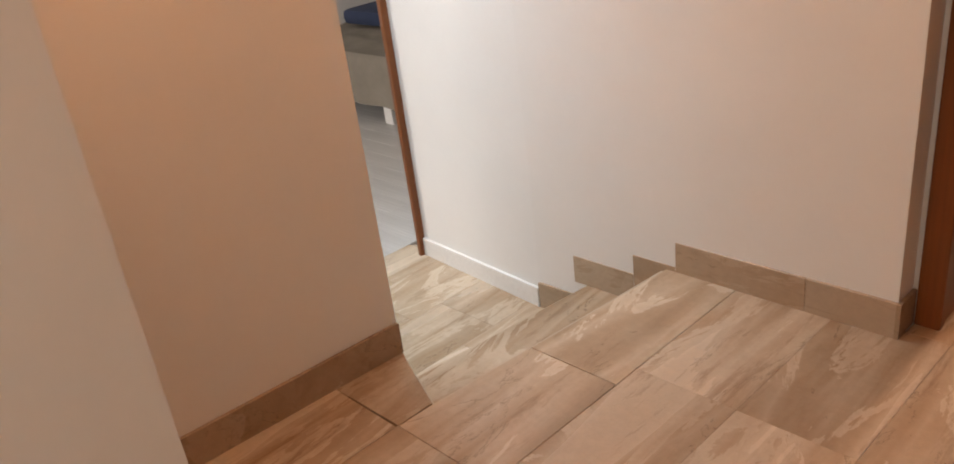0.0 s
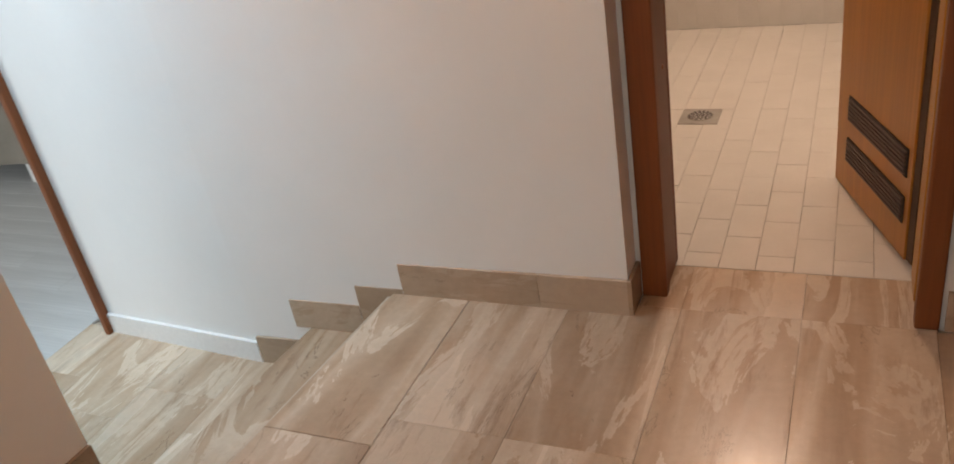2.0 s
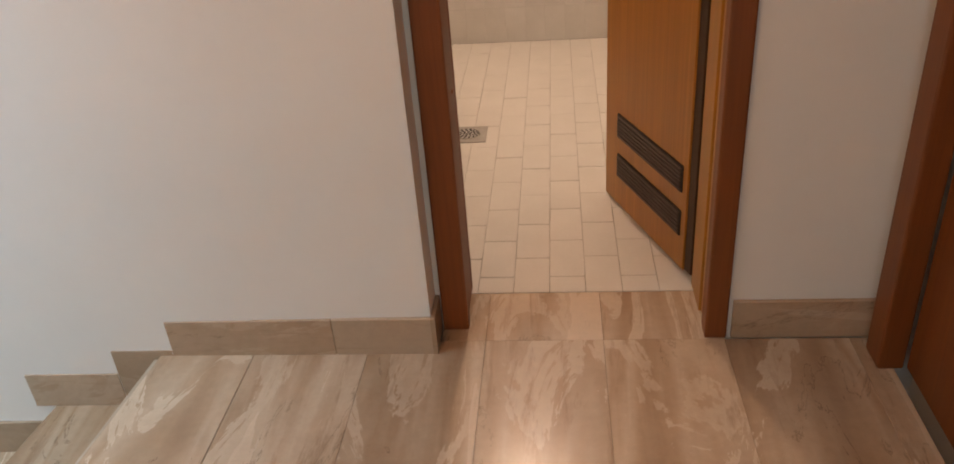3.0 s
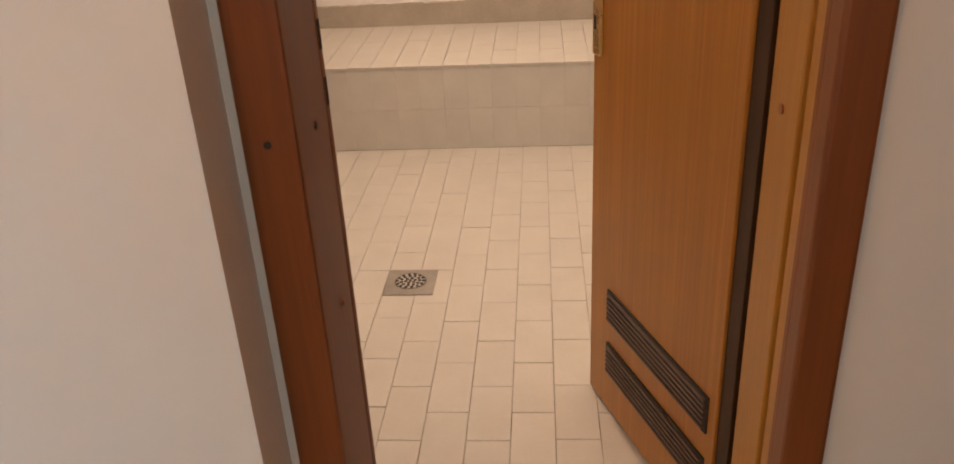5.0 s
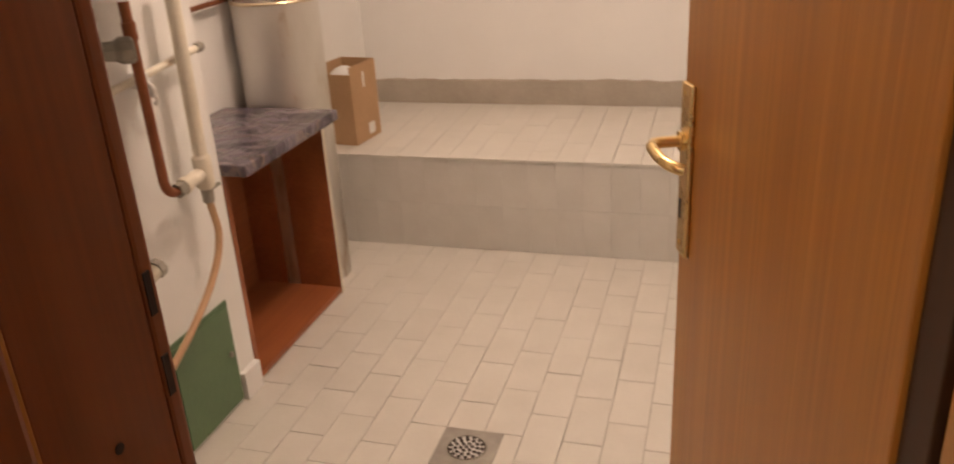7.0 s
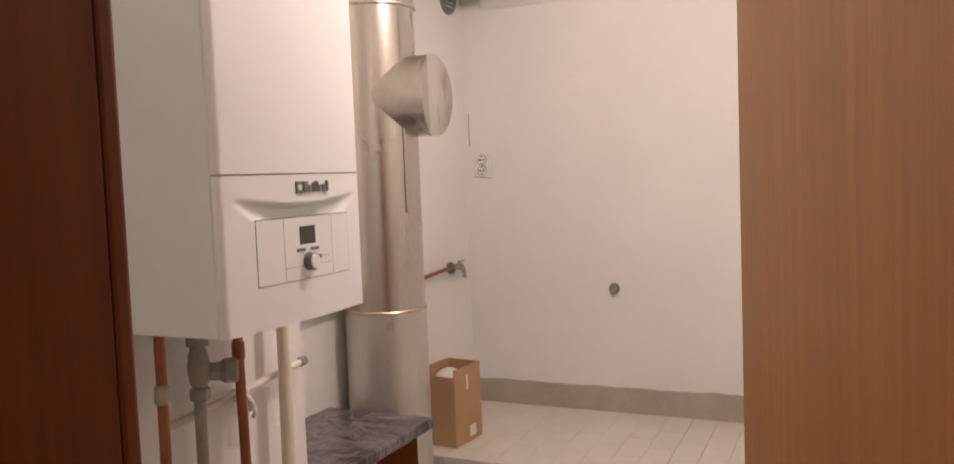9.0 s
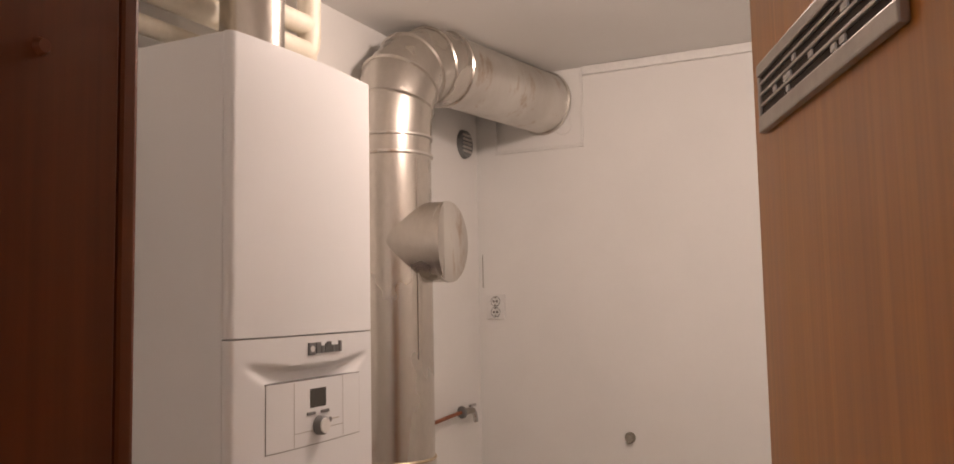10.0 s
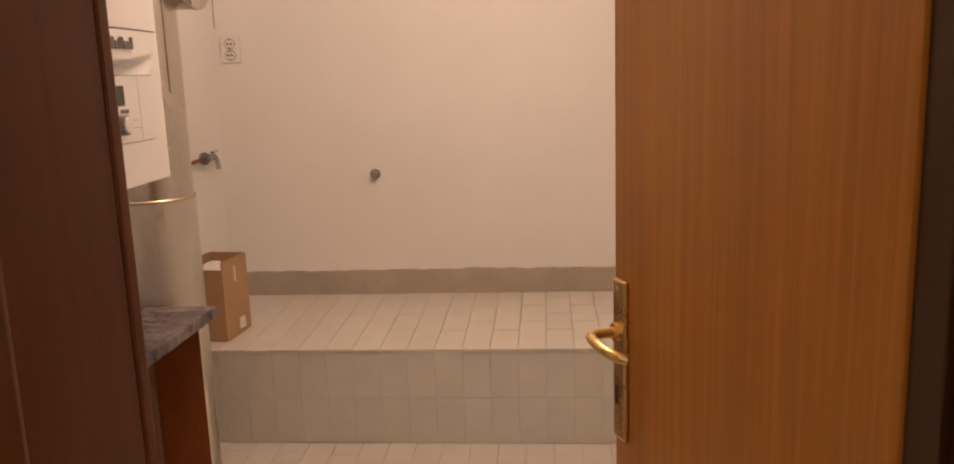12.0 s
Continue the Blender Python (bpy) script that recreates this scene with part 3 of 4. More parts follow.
part("print_bar", box(PX + 0.003, -0.128, 1.2965, PX + 0.0046, -0.105, 1.2985), STEEL, panel)
part("print_bar", box(PX + 0.003, -0.178, 1.2645, PX + 0.0046, -0.160, 1.2665), STEEL, panel)
# the maker's mark: a plain tile and plain bars
LX = BX + 0.0115
bd = part("badge", box(LX - 0.01, -0.203, 1.424, LX + 0.0035, -0.183, 1.447, bevel=0.001), GREY_PLASTIC, boiler, "grey maker's badge")
part("badge_mark", tube([(LX + 0.003, -0.193, 1.4355), (LX + 0.0045, -0.193, 1.4355)], 0.006, 16), WHITE_PLASTIC, bd)
y = -0.179
for w, h in ((0.014, 0.021), (0.010, 0.014), (0.004, 0.018), (0.004, 0.021), (0.004, 0.021), (0.010, 0.014), (0.010, 0.014), (0.006, 0.021)):
    part("letter_bar", box(LX - 0.01, y, 1.426, LX + 0.0035, y + w, 1.426 + h, bevel=0.0008), GREY_PLASTIC, bd)
    y += w + 0.0028

boiler.location += Vector((0.033, -0.077, -0.012))

# ---- chimney pipe on the boiler, pipes above it ----
solo("boiler_flue_pipe", tube([(-0.50, -0.245, 1.985), (-0.50, -0.245, 2.1), (-0.50, -0.245, TOP)], 0.066, 32), STEEL, "bright steel flue pipe on the boiler's top", "flue pipe", smooth=True)
for z, r in ((2.14, 0.03), (2.21, 0.027), (2.06, 0.02)):
    solo("cream_pipe", tube([(XP + 0.05, ROOM_Y, z)] + [(XP + 0.05, 0.08, z)] + bend((XP + 0.05, 0.09, z), (XP + 0.05, 0.12, z), (XP + 0.05, 0.12, z + 0.05)) + [(XP + 0.05, 0.12, TOP)], r, 18), PIPE_WHITE, "cream painted heating pipe above the boiler", "pipe", group="pipes above the boiler", smooth=True)

# ---- big steel flue ----
FX, FY, FR = -0.862, 0.890, 0.138
flue = thing("steel_flue", (FX, FY, 0), "large stained steel flue with round cleaning tee", "flue")
part("lower_section", tube([(FX, FY, 0), (FX, FY, 0.985)], FR + 0.004, 48), STEEL_OLD, flue, "stained dull steel section", smooth=True)
part("ring", tube([(FX, FY, 0.985), (FX, FY, 0.990), (FX, FY, 0.995)], [FR + 0.004, FR + 0.007, FR + 0.004], 48), RING, flue, smooth=True)
part("middle_section", tube([(FX, FY, 0.993), (FX, FY, 2.004)], FR, 48), STEEL, flue, smooth=True)
for z in (2.004, 2.066):
    part("ring", tube([(FX, FY, z), (FX, FY, z + 0.004), (FX, FY, z + 0.010), (FX, FY, z + 0.014)], [FR, FR + 0.008, FR + 0.008, FR], 48), STEEL_OLD, flue, smooth=True)
part("collar", tube([(FX, FY, 2.010), (FX, FY, 2.072)], FR + 0.001, 48), STEEL, flue, smooth=True)
tee = part("tee", tube([(FX, FY, 1.712), (-0.674, FY + 0.05, 1.712)], 0.1365, 56), STEEL, flue, smooth=True)
part("cap", tube([(-0.676, FY + 0.05, 1.712), (-0.664, FY + 0.05, 1.712), (-0.662, FY + 0.05, 1.712)], [0.138, 0.138, 0.134], 44), STEEL_OLD, tee, "dull round end cap", smooth=True)
part("seam_rod", tube([(FX + 0.131, FY - 0.05, 1.32), (FX + 0.131, FY - 0.05, 1.99)], 0.003, 8), STEEL, flue)
END = Vector((-0.675, YB - 0.005, 2.388))
A, C = Vector((FX, FY, 2.080)), Vector((FX, FY + 0.005, 2.39))
dirn = (END - C).normalized()
arc = bend(A, (FX, FY, 2.392), C + dirn * 0.30, 5)
part("elbow", tube([A - Vector((0, 0, 0.04))] + arc, FR + 0.002, 44), STEEL, flue, smooth=True)
for i in (1, 2, 3, 4, 5):
    d = (arc[min(i + 1, 5)] - arc[i - 1]).normalized()
    part("elbow_seam", tube([arc[i] - d * 0.006, arc[i], arc[i] + d * 0.006], [FR + 0.002, FR + 0.008, FR + 0.002], 44), STEEL, flue, smooth=True)
part("horizontal_section", tube([arc[-1], END], FR - 0.003, 44), STEEL_OLD, flue, smooth=True)
part("wall_ring", tube([END - dirn * 0.012, END], [FR + 0.006, FR + 0.006], 44), STEEL_OLD, flue, smooth=True)

# ---- back wall fittings ----
acc = thing("access_plate", (-0.70, YB, 2.18), "white painted square access plate round the flue end", "access plate")
for x0, z0, x1, z1 in ((-0.917, 2.176, -0.49, 2.187), (-0.917, 2.188, -0.907, 2.525), (-0.50, 2.188, -0.49, 2.525)):
    part("frame_strip", box(x0, YB - 0.009, z0, x1, YB, z1, bevel=0.002), WHITE_PLASTIC, acc)
part("plate", box(-0.905, YB - 0.004, 2.189, -0.502, YB, 2.525), PLASTER, acc)
part("knockout", tube([(-0.586, YB - 0.0035, 2.281), (-0.586, YB - 0.007, 2.281)], [0.044, 0.042], 28), PLASTER, acc)
VY, VZ = 1.762, 2.215
v = thing("wall_vent", (XL, VY, VZ), "small round grey wall vent with dark slats", "vent")
part("vent_ring", tube([(XL, VY, VZ), (XL + 0.018, VY, VZ)], [0.066, 0.060], 28), GREY_PLASTIC, v, smooth=True)
for i in range(5):
    z = VZ - 0.038 + i * 0.018
    part("vent_slat", box(XL + 0.017, VY - 0.04, z, XL + 0.022, VY + 0.04, z + 0.008), STEEL_OLD, v)
so = thing("double_socket", (-0.928, YB, 1.428), "white double wall socket, one above the other", "socket")
part("back_plate", box(-0.971, YB - 0.012, 1.428, -0.884, YB, 1.538, bevel=0.004), WHITE_PLASTIC, so)
for z in (1.459, 1.507):
    part("insert_rim", tube([(-0.928, YB - 0.0112, z), (-0.928, YB - 0.0128, z)], 0.0232, 24), GREY_PLASTIC, so)
    ins = part("insert", tube([(-0.928, YB - 0.0115, z), (-0.928, YB - 0.0145, z)], [0.0215, 0.020], 24), WHITE_PLASTIC, so, smooth=True)
    for dx in (-0.008, 0.008):
        part("hole", tube([(-0.928 + dx, YB - 0.014, z), (-0.928 + dx, YB - 0.0152, z)], 0.0048, 10), DARK, ins)
    for dz in (-0.017, 0.017):
        part("earth_clip", box(-0.932, YB - 0.0165, z + dz - 0.003, -0.924, YB - 0.013, z + dz + 0.003), GALV, ins)
st = thing("pipe_stub", (-0.328, YB, 0.93), "capped chrome pipe stub in the wall", "pipe stub")
part("plug", tube([(-0.328, YB, 0.93), (-0.328, YB - 0.028, 0.93)], 0.017, 6), GALV, st)
part("washer", tube([(-0.328, YB, 0.93), (-0.328, YB - 0.004, 0.93)], 0.023, 20), GALV, st, smooth=True)
TX = XL + 0.025
tp = thing("wall_tap", (XL, 1.68, 1.03), "small chrome tap on a copper pipe", "tap")
part("copper_pipe", tube([(TX, 0.175, 0.985), (TX, 0.70, 1.0), (TX, 1.02, 1.005), (TX, 1.55, 1.035), (TX + 0.005, 1.64, 1.04)], 0.008, 12), COPPER, tp, smooth=True)
part("rose", tube([(TX + 0.005, 1.635, 1.040), (TX + 0.009, 1.645, 1.040)], 0.026, 20), GREY_PLASTIC, tp, smooth=True)
part("valve_body", tube([(TX + 0.008, 1.645, 1.040), (TX + 0.011, 1.70, 1.040), (TX + 0.012, 1.735, 1.037)], [0.016, 0.014, 0.013], 16), GALV, tp, smooth=True)
part("spout", tube(bend((TX + 0.012, 1.725, 1.037), (TX + 0.014, 1.755, 1.035), (TX + 0.015, 1.755, 0.985)), 0.011, 14), CHROME, tp, smooth=True)
part("tap_handle", box(TX + 0.007, 1.70, 1.055, TX + 0.021, 1.75, 1.066, bevel=0.003), CHROME, tp)
part("stem", tube([(TX + 0.014, 1.722, 1.043), (TX + 0.014, 1.722, 1.057)], 0.005, 10), CHROME, tp)

# ---- cabinet and worktop in the recess ----
cab = thing("open_cabinet", (-0.82, 0.47, 0), "open red-brown laminated board cabinet without door", "cabinet")
CY0, CY1, CZ = 0.172, 0.768, 0.632
part("side_panel", box(XL + 0.004, CY0, 0.0, XP, CY0 + 0.018, CZ, bevel=0.001), CABINET, cab)
part("side_panel", box(XL + 0.004, CY1 - 0.018, 0.0, XP, CY1, CZ, bevel=0.001), CABINET, cab)
part("bottom_board", box(XL + 0.004, CY0 + 0.019, 0.006, XP, CY1 - 0.019, 0.024, bevel=0.001), CABINET, cab)
part("back_board", box(XL + 0.004, CY0 + 0.019, 0.025, XL + 0.012, CY1 - 0.019, CZ), CABINET, cab)
part("edge_band", box(XP + 0.0005, CY1 - 0.018, 0.0, XP + 0.002, CY1, CZ), PIPE_WHITE, cab, "pale worn edge strip")
solo("worktop", box(XL + 0.003, CY0 - 0.0, CZ + 0.001, -0.606, CY1 - 0.030, 0.667, bevel=0.006), WORKTOP, "dark violet marbled laminate worktop on the cabinet", "worktop")

# ---- cardboard box ----
M = Matrix.Translation((-0.802, 1.270, 0.3745)) @ Matrix.Rotation(radians(-7.4), 4, "Z")
# its own frame: corner at the origin, y along the long side, x to the west
cb = thing("cardboard_box", (-0.86, 1.36, 0.3745), "open brown cardboard box standing on the ledge", "box")
BW, BD, BH, TH = 0.155, 0.19, 0.308, 0.004
part("base", box(-BW, 0, 0, 0, BD, TH, m=M), CARD, cb)
part("long_side", box(-TH, 0, TH, 0, BD, BH, m=M), CARD, cb)
part("long_side", box(-BW, 0, TH, -BW + TH, BD, BH, m=M), CARD, cb)
part("short_side", box(-BW + TH, 0, TH, -TH, TH, BH - 0.03, m=M), CARD, cb)
part("short_side", box(-BW + TH, BD - TH, TH, -TH, BD, BH, m=M), CARD, cb)
part("sticker", box(0.0003, 0.10, 0.02, 0.0012, 0.145, 0.065, m=M), PAPER, cb, "small white sticker")
part("tape_strip", box(0.0003, 0.085, 0.215, 0.0012, 0.097, 0.275, m=M), PAPER, cb)
bm = bmesh.new()
bmesh.ops.create_uvsphere(bm, u_segments=24, v_segments=14, radius=0.062, matrix=M @ Matrix.Translation((-0.085, 0.09, 0.232)) @ Matrix.Diagonal((1, 1.1, 1.0, 1)))
solo("white_bundle", bm, PAPER, "white wrapped round bundle inside the box", "bundle", smooth=True)

# ---- pipes and hatch on the pier ----
px = XP + 0.058

g = thing("gas_pipe", (px, -0.27, 0.54), "grey iron gas pipe with valve under the boiler", "pipe")
part("pipe", tube([(px, -0.260, 1.166), (px, -0.266, 0.58)], 0.0125, 18), GALV, g, smooth=True)
part("union", tube([(px, -0.260, 1.128), (px, -0.260, 1.124), (px, -0.260, 1.098), (px, -0.260, 1.094)], [0.015, 0.0225, 0.0225, 0.015], 8), GALV, g)
part("union", tube([(px, -0.260, 1.010), (px, -0.260, 1.006), (px, -0.260, 0.985), (px, -0.260, 0.980)], [0.016, 0.021, 0.021, 0.016], 6), GALV, g)
vb = part("valve_body", tube([(px, -0.260, 1.092), (px, -0.260, 1.078), (px, -0.260, 1.050), (px, -0.260, 1.024), (px, -0.260, 1.012)], [0.016, 0.021, 0.024, 0.021, 0.016], 18), GALV, g, smooth=True)
part("side_cap", tube([(px, -0.250, 1.040), (px + 0.026, -0.226, 1.038), (px + 0.034, -0.218, 1.038), (px + 0.050, -0.204, 1.037), (px + 0.054, -0.200, 1.037)], [0.018, 0.020, 0.027, 0.027, 0.022], 8), GALV, vb)
part("valve_lever", box(px + 0.008, -0.312, 0.600, px + 0.014, -0.250, 0.609, bevel=0.003), GALV, g)
part("elbow", tube([(px, -0.266, 0.605), (px, -0.264, 0.595), (px, -0.260, 0.565), (px, -0.258, 0.550)], [0.016, 0.020, 0.020, 0.015], 14), GALV, g, smooth=True)
part("cross_valve", tube([(px, -0.400, 0.520), (px, -0.300, 0.537), (px, -0.205, 0.554)], 0.0175, 18), PIPE_WHITE, g, smooth=True)
for y in (-0.300, -0.212):
    part("rusty_nut", tube([(px, y - 0.010, 0.537 + (y + 0.3) * 0.175), (px, y + 0.008, 0.540 + (y + 0.3) * 0.175)], 0.0225, 8), GALV, g)
c = thing("copper_pipe", (px, -0.135, 0.70), "tarnished red copper pipe under the boiler", "pipe")
part("pipe", tube([(px, -0.138, 1.166), (px, -0.130, 0.745)] + bend((px, -0.130, 0.735), (px, -0.129, 0.697), (px, -0.095, 0.692)) + [(px, -0.085, 0.693)], 0.0115, 16), COPPER, c, smooth=True)
part("coupling", tube([(px, -0.136, 1.082), (px, -0.136, 1.079), (px, -0.136, 1.045), (px, -0.136, 1.042)], [0.012, 0.0145, 0.0145, 0.012], 16), COPPER, c, smooth=True)
part("nut", tube([(px, -0.092, 0.692), (px, -0.066, 0.695)], 0.0185, 6), GALV, c)
w = thing("cream_pipe", (px, 0.02, 0.70), "cream painted vertical heating pipe under the boiler", "pipe")
part("pipe", tube([(px, 0.026, 1.166), (px, 0.019, 0.70)], 0.0165, 20), PIPE_WHITE, w, smooth=True)
part("socket_end", tube([(px, 0.020, 0.745), (px, 0.020, 0.738), (px, 0.019, 0.668), (px, 0.019, 0.660)], [0.017, 0.0225, 0.0225, 0.017], 20), PIPE_WHITE, w, smooth=True)
part("branch", tube([(px, -0.068, 0.694), (px, -0.060, 0.695), (px, -0.035, 0.698), (px, 0.012, 0.702)], [0.020, 0.021, 0.0165, 0.0165], 18), PIPE_WHITE, w, smooth=True)
k = thing("copper_pipe", (px, -0.365, 0.03), "second tarnished copper pipe with brass coupling", "pipe")
part("pipe", tube([(px, -0.362, 1.166), (px, -0.372, 0.03)], 0.011, 16), COPPER, k, smooth=True)
part("coupling", tube([(px, -0.363, 1.040), (px, -0.363, 1.036), (px, -0.364, 1.004), (px, -0.364, 1.0)], [0.012, 0.0155, 0.0155, 0.012], 16), GALV, k, smooth=True)
c2 = thing("cross_pipe", (px, 0.0, 0.97), "thin cream cross pipe with clips", "pipe")
part("pipe", tube([(XP + 0.022, -0.33, 0.935), (XP + 0.026, -0.10, 0.955), (XP + 0.03, 0.125, 0.978)], 0.009, 12), PIPE_WHITE, c2, smooth=True)
part("end_nut", tube([(XP + 0.03, 0.118, 0.978), (XP + 0.03, 0.14, 0.98)], 0.012, 6), GALV, c2)
part("clip", box(XP, -0.104, 0.930, XP + 0.040, -0.082, 0.966, bevel=0.006), WHITE_PLASTIC, c2)
part("clip_jaw", tube(bend((XP + 0.036, -0.093, 0.945), (XP + 0.062, -0.093, 0.930), (XP + 0.036, -0.080, 0.912)), 0.006, 10), WHITE_PLASTIC, c2, smooth=True)
part("clip_jaw", tube(bend((XP + 0.030, -0.080, 0.925), (XP + 0.056, -0.076, 0.908), (XP + 0.030, -0.066, 0.890)), 0.005, 10), WHITE_PLASTIC, c2, smooth=True)
fv = thing("filling_valve", (px, 0.02, 0.66), "small grey shut-off valve with tan hose", "valve")
part("valve_body", tube([(px, 0.02, 0.672), (px, 0.02, 0.625)], [0.016, 0.014], 8), GALV, fv)
part("valve_lever", box(px + 0.008, 0.01, 0.655, px + 0.014, 0.06, 0.664, bevel=0.002), GALV, fv)
part("hose", tube([(px, 0.02, 0.63), (px + 0.003, 0.026, 0.58)] + bend((px + 0.005, 0.028, 0.55), (px + 0.012, 0.010, 0.42), (px + 0.002, -0.30, 0.285), 16), 0.009, 14), HOSE, fv, "tan rubber hose", smooth=True)
yv = thing("yellow_valve", (px, -0.31, 0.18), "gas valve with yellow lever low on the wall", "valve")
part("pipe", tube([(px, -0.32, 0.36), (px, -0.325, 0.02)], 0.012, 14), PIPE_WHITE, yv, smooth=True)
part("valve_body", tube([(px, -0.322, 0.29), (px, -0.322, 0.17)], [0.018, 0.02], 8), GALV, yv)
part("lever", box(px + 0.016, -0.315, 0.15, px + 0.024, -0.28, 0.24, bevel=0.006), YELLOW, yv, "yellow lever")
h = thing("green_hatch", (XP, -0.05, 0.02), "green painted metal hatch low on the wall", "hatch")
part("hatch_frame", box(XP, -0.180, 0.010, XP + 0.006, 0.082, 0.318, bevel=0.002), GREEN, h)
part("hatch_door", box(XP + 0.0065, -0.171, 0.018, XP + 0.012, 0.073, 0.309, bevel=0.003), GREEN, h)
part("latch", tube([(XP + 0.0115, 0.050, 0.17), (XP + 0.018, 0.050, 0.17)], 0.008, 10), GALV, h)

# ---- bedroom: door frame, bed ----
bf = thing("bedroom_door_frame", (-2.06, -1.36, LOW), "brown wooden frame of the bedroom doorway", "door frame", kind="structure")
part("casing", box(-2.070, -1.382, LOW, -2.048, -1.347, 1.70, bevel=0.004), CASING, bf)
part("casing", box(-2.070, -2.20, LOW, -2.048, -2.14, 1.70, bevel=0.004), CASING, bf)
part("head", box(-2.070, -2.14, 1.66, -2.048, -1.382, 1.72, bevel=0.004), CASING_X, bf)
solo("floor_bedroom", box(-6.0, -4.2, LOW - 0.1, -2.20, 2.2, LOW - 0.008), GROUT, "underlay of the bedroom floor", "floor", "structure")
bed = thing("bed", (-3.9, 0.5, LOW), "bed with taupe quilted bedspread and white legs", "bed")
BEDX0, BEDX1, BEDY0, BEDY1, BEDZ = -5.06, -2.91, -0.21, 1.29, 0.15


def bedspread():
    """A draped cover with soft edges, folds across the top and a wavy hem."""
    bm = bmesh.new()
    n, k = 70, 40
    rows = []
    for i in range(n + 1):
        x = BEDX0 + (BEDX1 - BEDX0) * i / n
        row = []
        for j in range(k + 1):
            u = j / k
            if u < 0.4:                                   # the hanging front
                v = u / 0.4
                z = LOW + 0.14 + (BEDZ - LOW - 0.14) * v
                y = BEDY0 - 0.012 * math.sin(x * 17) * (1 - v) - 0.01 * (1 - v)
                if v > 0.85:
                    y += 0.03 * ((v - 0.85) / 0.15) ** 2
            else:
                v = (u - 0.4) / 0.6
                y = BEDY0 + 0.03 + (BEDY1 - BEDY0 - 0.03) * v
                z = BEDZ + 0.012 * math.sin(y * 26 + 1.2 * math.sin(x * 3)) * min(1, v * 8) + 0.015 * noise.noise(Vector((x * 3, y * 3, 1)))
            row.append(bm.verts.new((x, y, z)))
        rows.append(row)
    for a, c in zip(rows, rows[1:]):
        for j in range(k):
            bm.faces.new((a[j], c[j], c[j + 1], a[j + 1]))
    return bm


part("bedspread", bedspread(), BEDSPREAD, bed, "taupe quilted bedspread hanging over the side", smooth=True)
part("bed_frame", box(BEDX0 + 0.02, BEDY0 + 0.03, LOW + 0.15, BEDX1 - 0.02, BEDY1 - 0.02, BEDZ - 0.05, bevel=0.01), DARK, bed)
for x, y in ((-3.80, -0.125), (-3.01, -0.125), (-4.96, -0.125), (-3.80, 1.19), (-3.01, 1.19), (-4.96, 1.19)):
    part("leg", box(x - 0.045, y - 0.04, LOW, x + 0.045, y + 0.04, LOW + 0.15, bevel=0.006), WHITE_PLASTIC, bed)
bm = box(-4.9, 0.35, BEDZ + 0.02, -4.35, 0.75, BEDZ + 0.14, bevel=0.05)
solo("cushion", bm, BLUE, "dark blue cushion lying on the bed", "cushion", smooth=True)
bm = bmesh.new()
for i in range(28):
    x = -5.2 + i * 0.085
    add_tube(bm, [(x, 1.55 + 0.03 * math.sin(i * 2.1), LOW + 0.05), (x + 0.01, 1.55 - 0.02 * math.sin(i * 1.3), 2.3)], 0.055, 10)
solo("curtain", bm, PAPER, "pale gathered curtain behind the bed", "curtain", smooth=True)

# ---- floor pieces ----
PIECES = {}


def slab_mesh(name, w, d, h, mat, bevel=0.0006):
    key = (name, round(w, 3), round(d, 3), round(h, 3))
    if key not in PIECES:
        bm = bmesh.new()
        x, y, e = w / 2, d / 2, bevel
        lo = [bm.verts.new(p) for p in ((-x, -y, -h), (x, -y, -h), (x, y, -h), (-x, y, -h))]
        mi = [bm.verts.new((v.co.x, v.co.y, -e)) for v in lo]
        hi = [bm.verts.new(p) for p in ((-x + e, -y + e, 0), (x - e, -y + e, 0), (x - e, y - e, 0), (-x + e, y - e, 0))]
        bm.faces.new(hi)
        for a, c in ((lo, mi), (mi, hi)):
            for i in range(4):
                j = (i + 1) % 4
                bm.faces.new((a[i], a[j], c[j], c[i]))
        me = bpy.data.meshes.new(name)
        bm.to_mesh(me)
        bm.free()
        me.materials.append(mat)
        PIECES[key] = me
    return PIECES[key]


def piece(name, x0, y0, x1, y1, z, h, mat, parent, gap=0.0006, m=None, tilt=0.0):
    ob = new(name, slab_mesh(name + mat.name, x1 - x0 - gap, y1 - y0 - gap, h, mat))
    base = Matrix.Translation(((x0 + x1) / 2, (y0 + y1) / 2, z))
    ob.matrix_world = (m @ base if m else base) @ pose(0, 0, 0, random.uniform(-tilt, tilt), random.uniform(-tilt, tilt), 0)
    ob.parent = parent
    return ob


floor_landing = scene.objects["floor_base"]
xs = [-0.444 + 0.3035 * i for i in range(6)]
for i, (x0, x1) in enumerate(zip(xs, xs[1:])):
    y, first = -1.337, True
    while y > -5.0:
        ln = (0.57, 0.572, 0.61, 0.61, 0.49)[i] if first else 0.61
        y0 = max(y - ln, -5.0)
        piece("marble_tile", x0, y0, x1, min(y, WALL_Y) if x1 < 0.03 else y, 0, 0.016, MARBLE, floor_landing)
        y, first = y0, False
for x0, x1 in ((0.047, 0.163), (0.163, 0.4665), (0.4665, 0.77)):
    piece("marble_tile", x0, -1.337, x1, ROOM_Y, 0, 0.016, MARBLE, floor_landing)
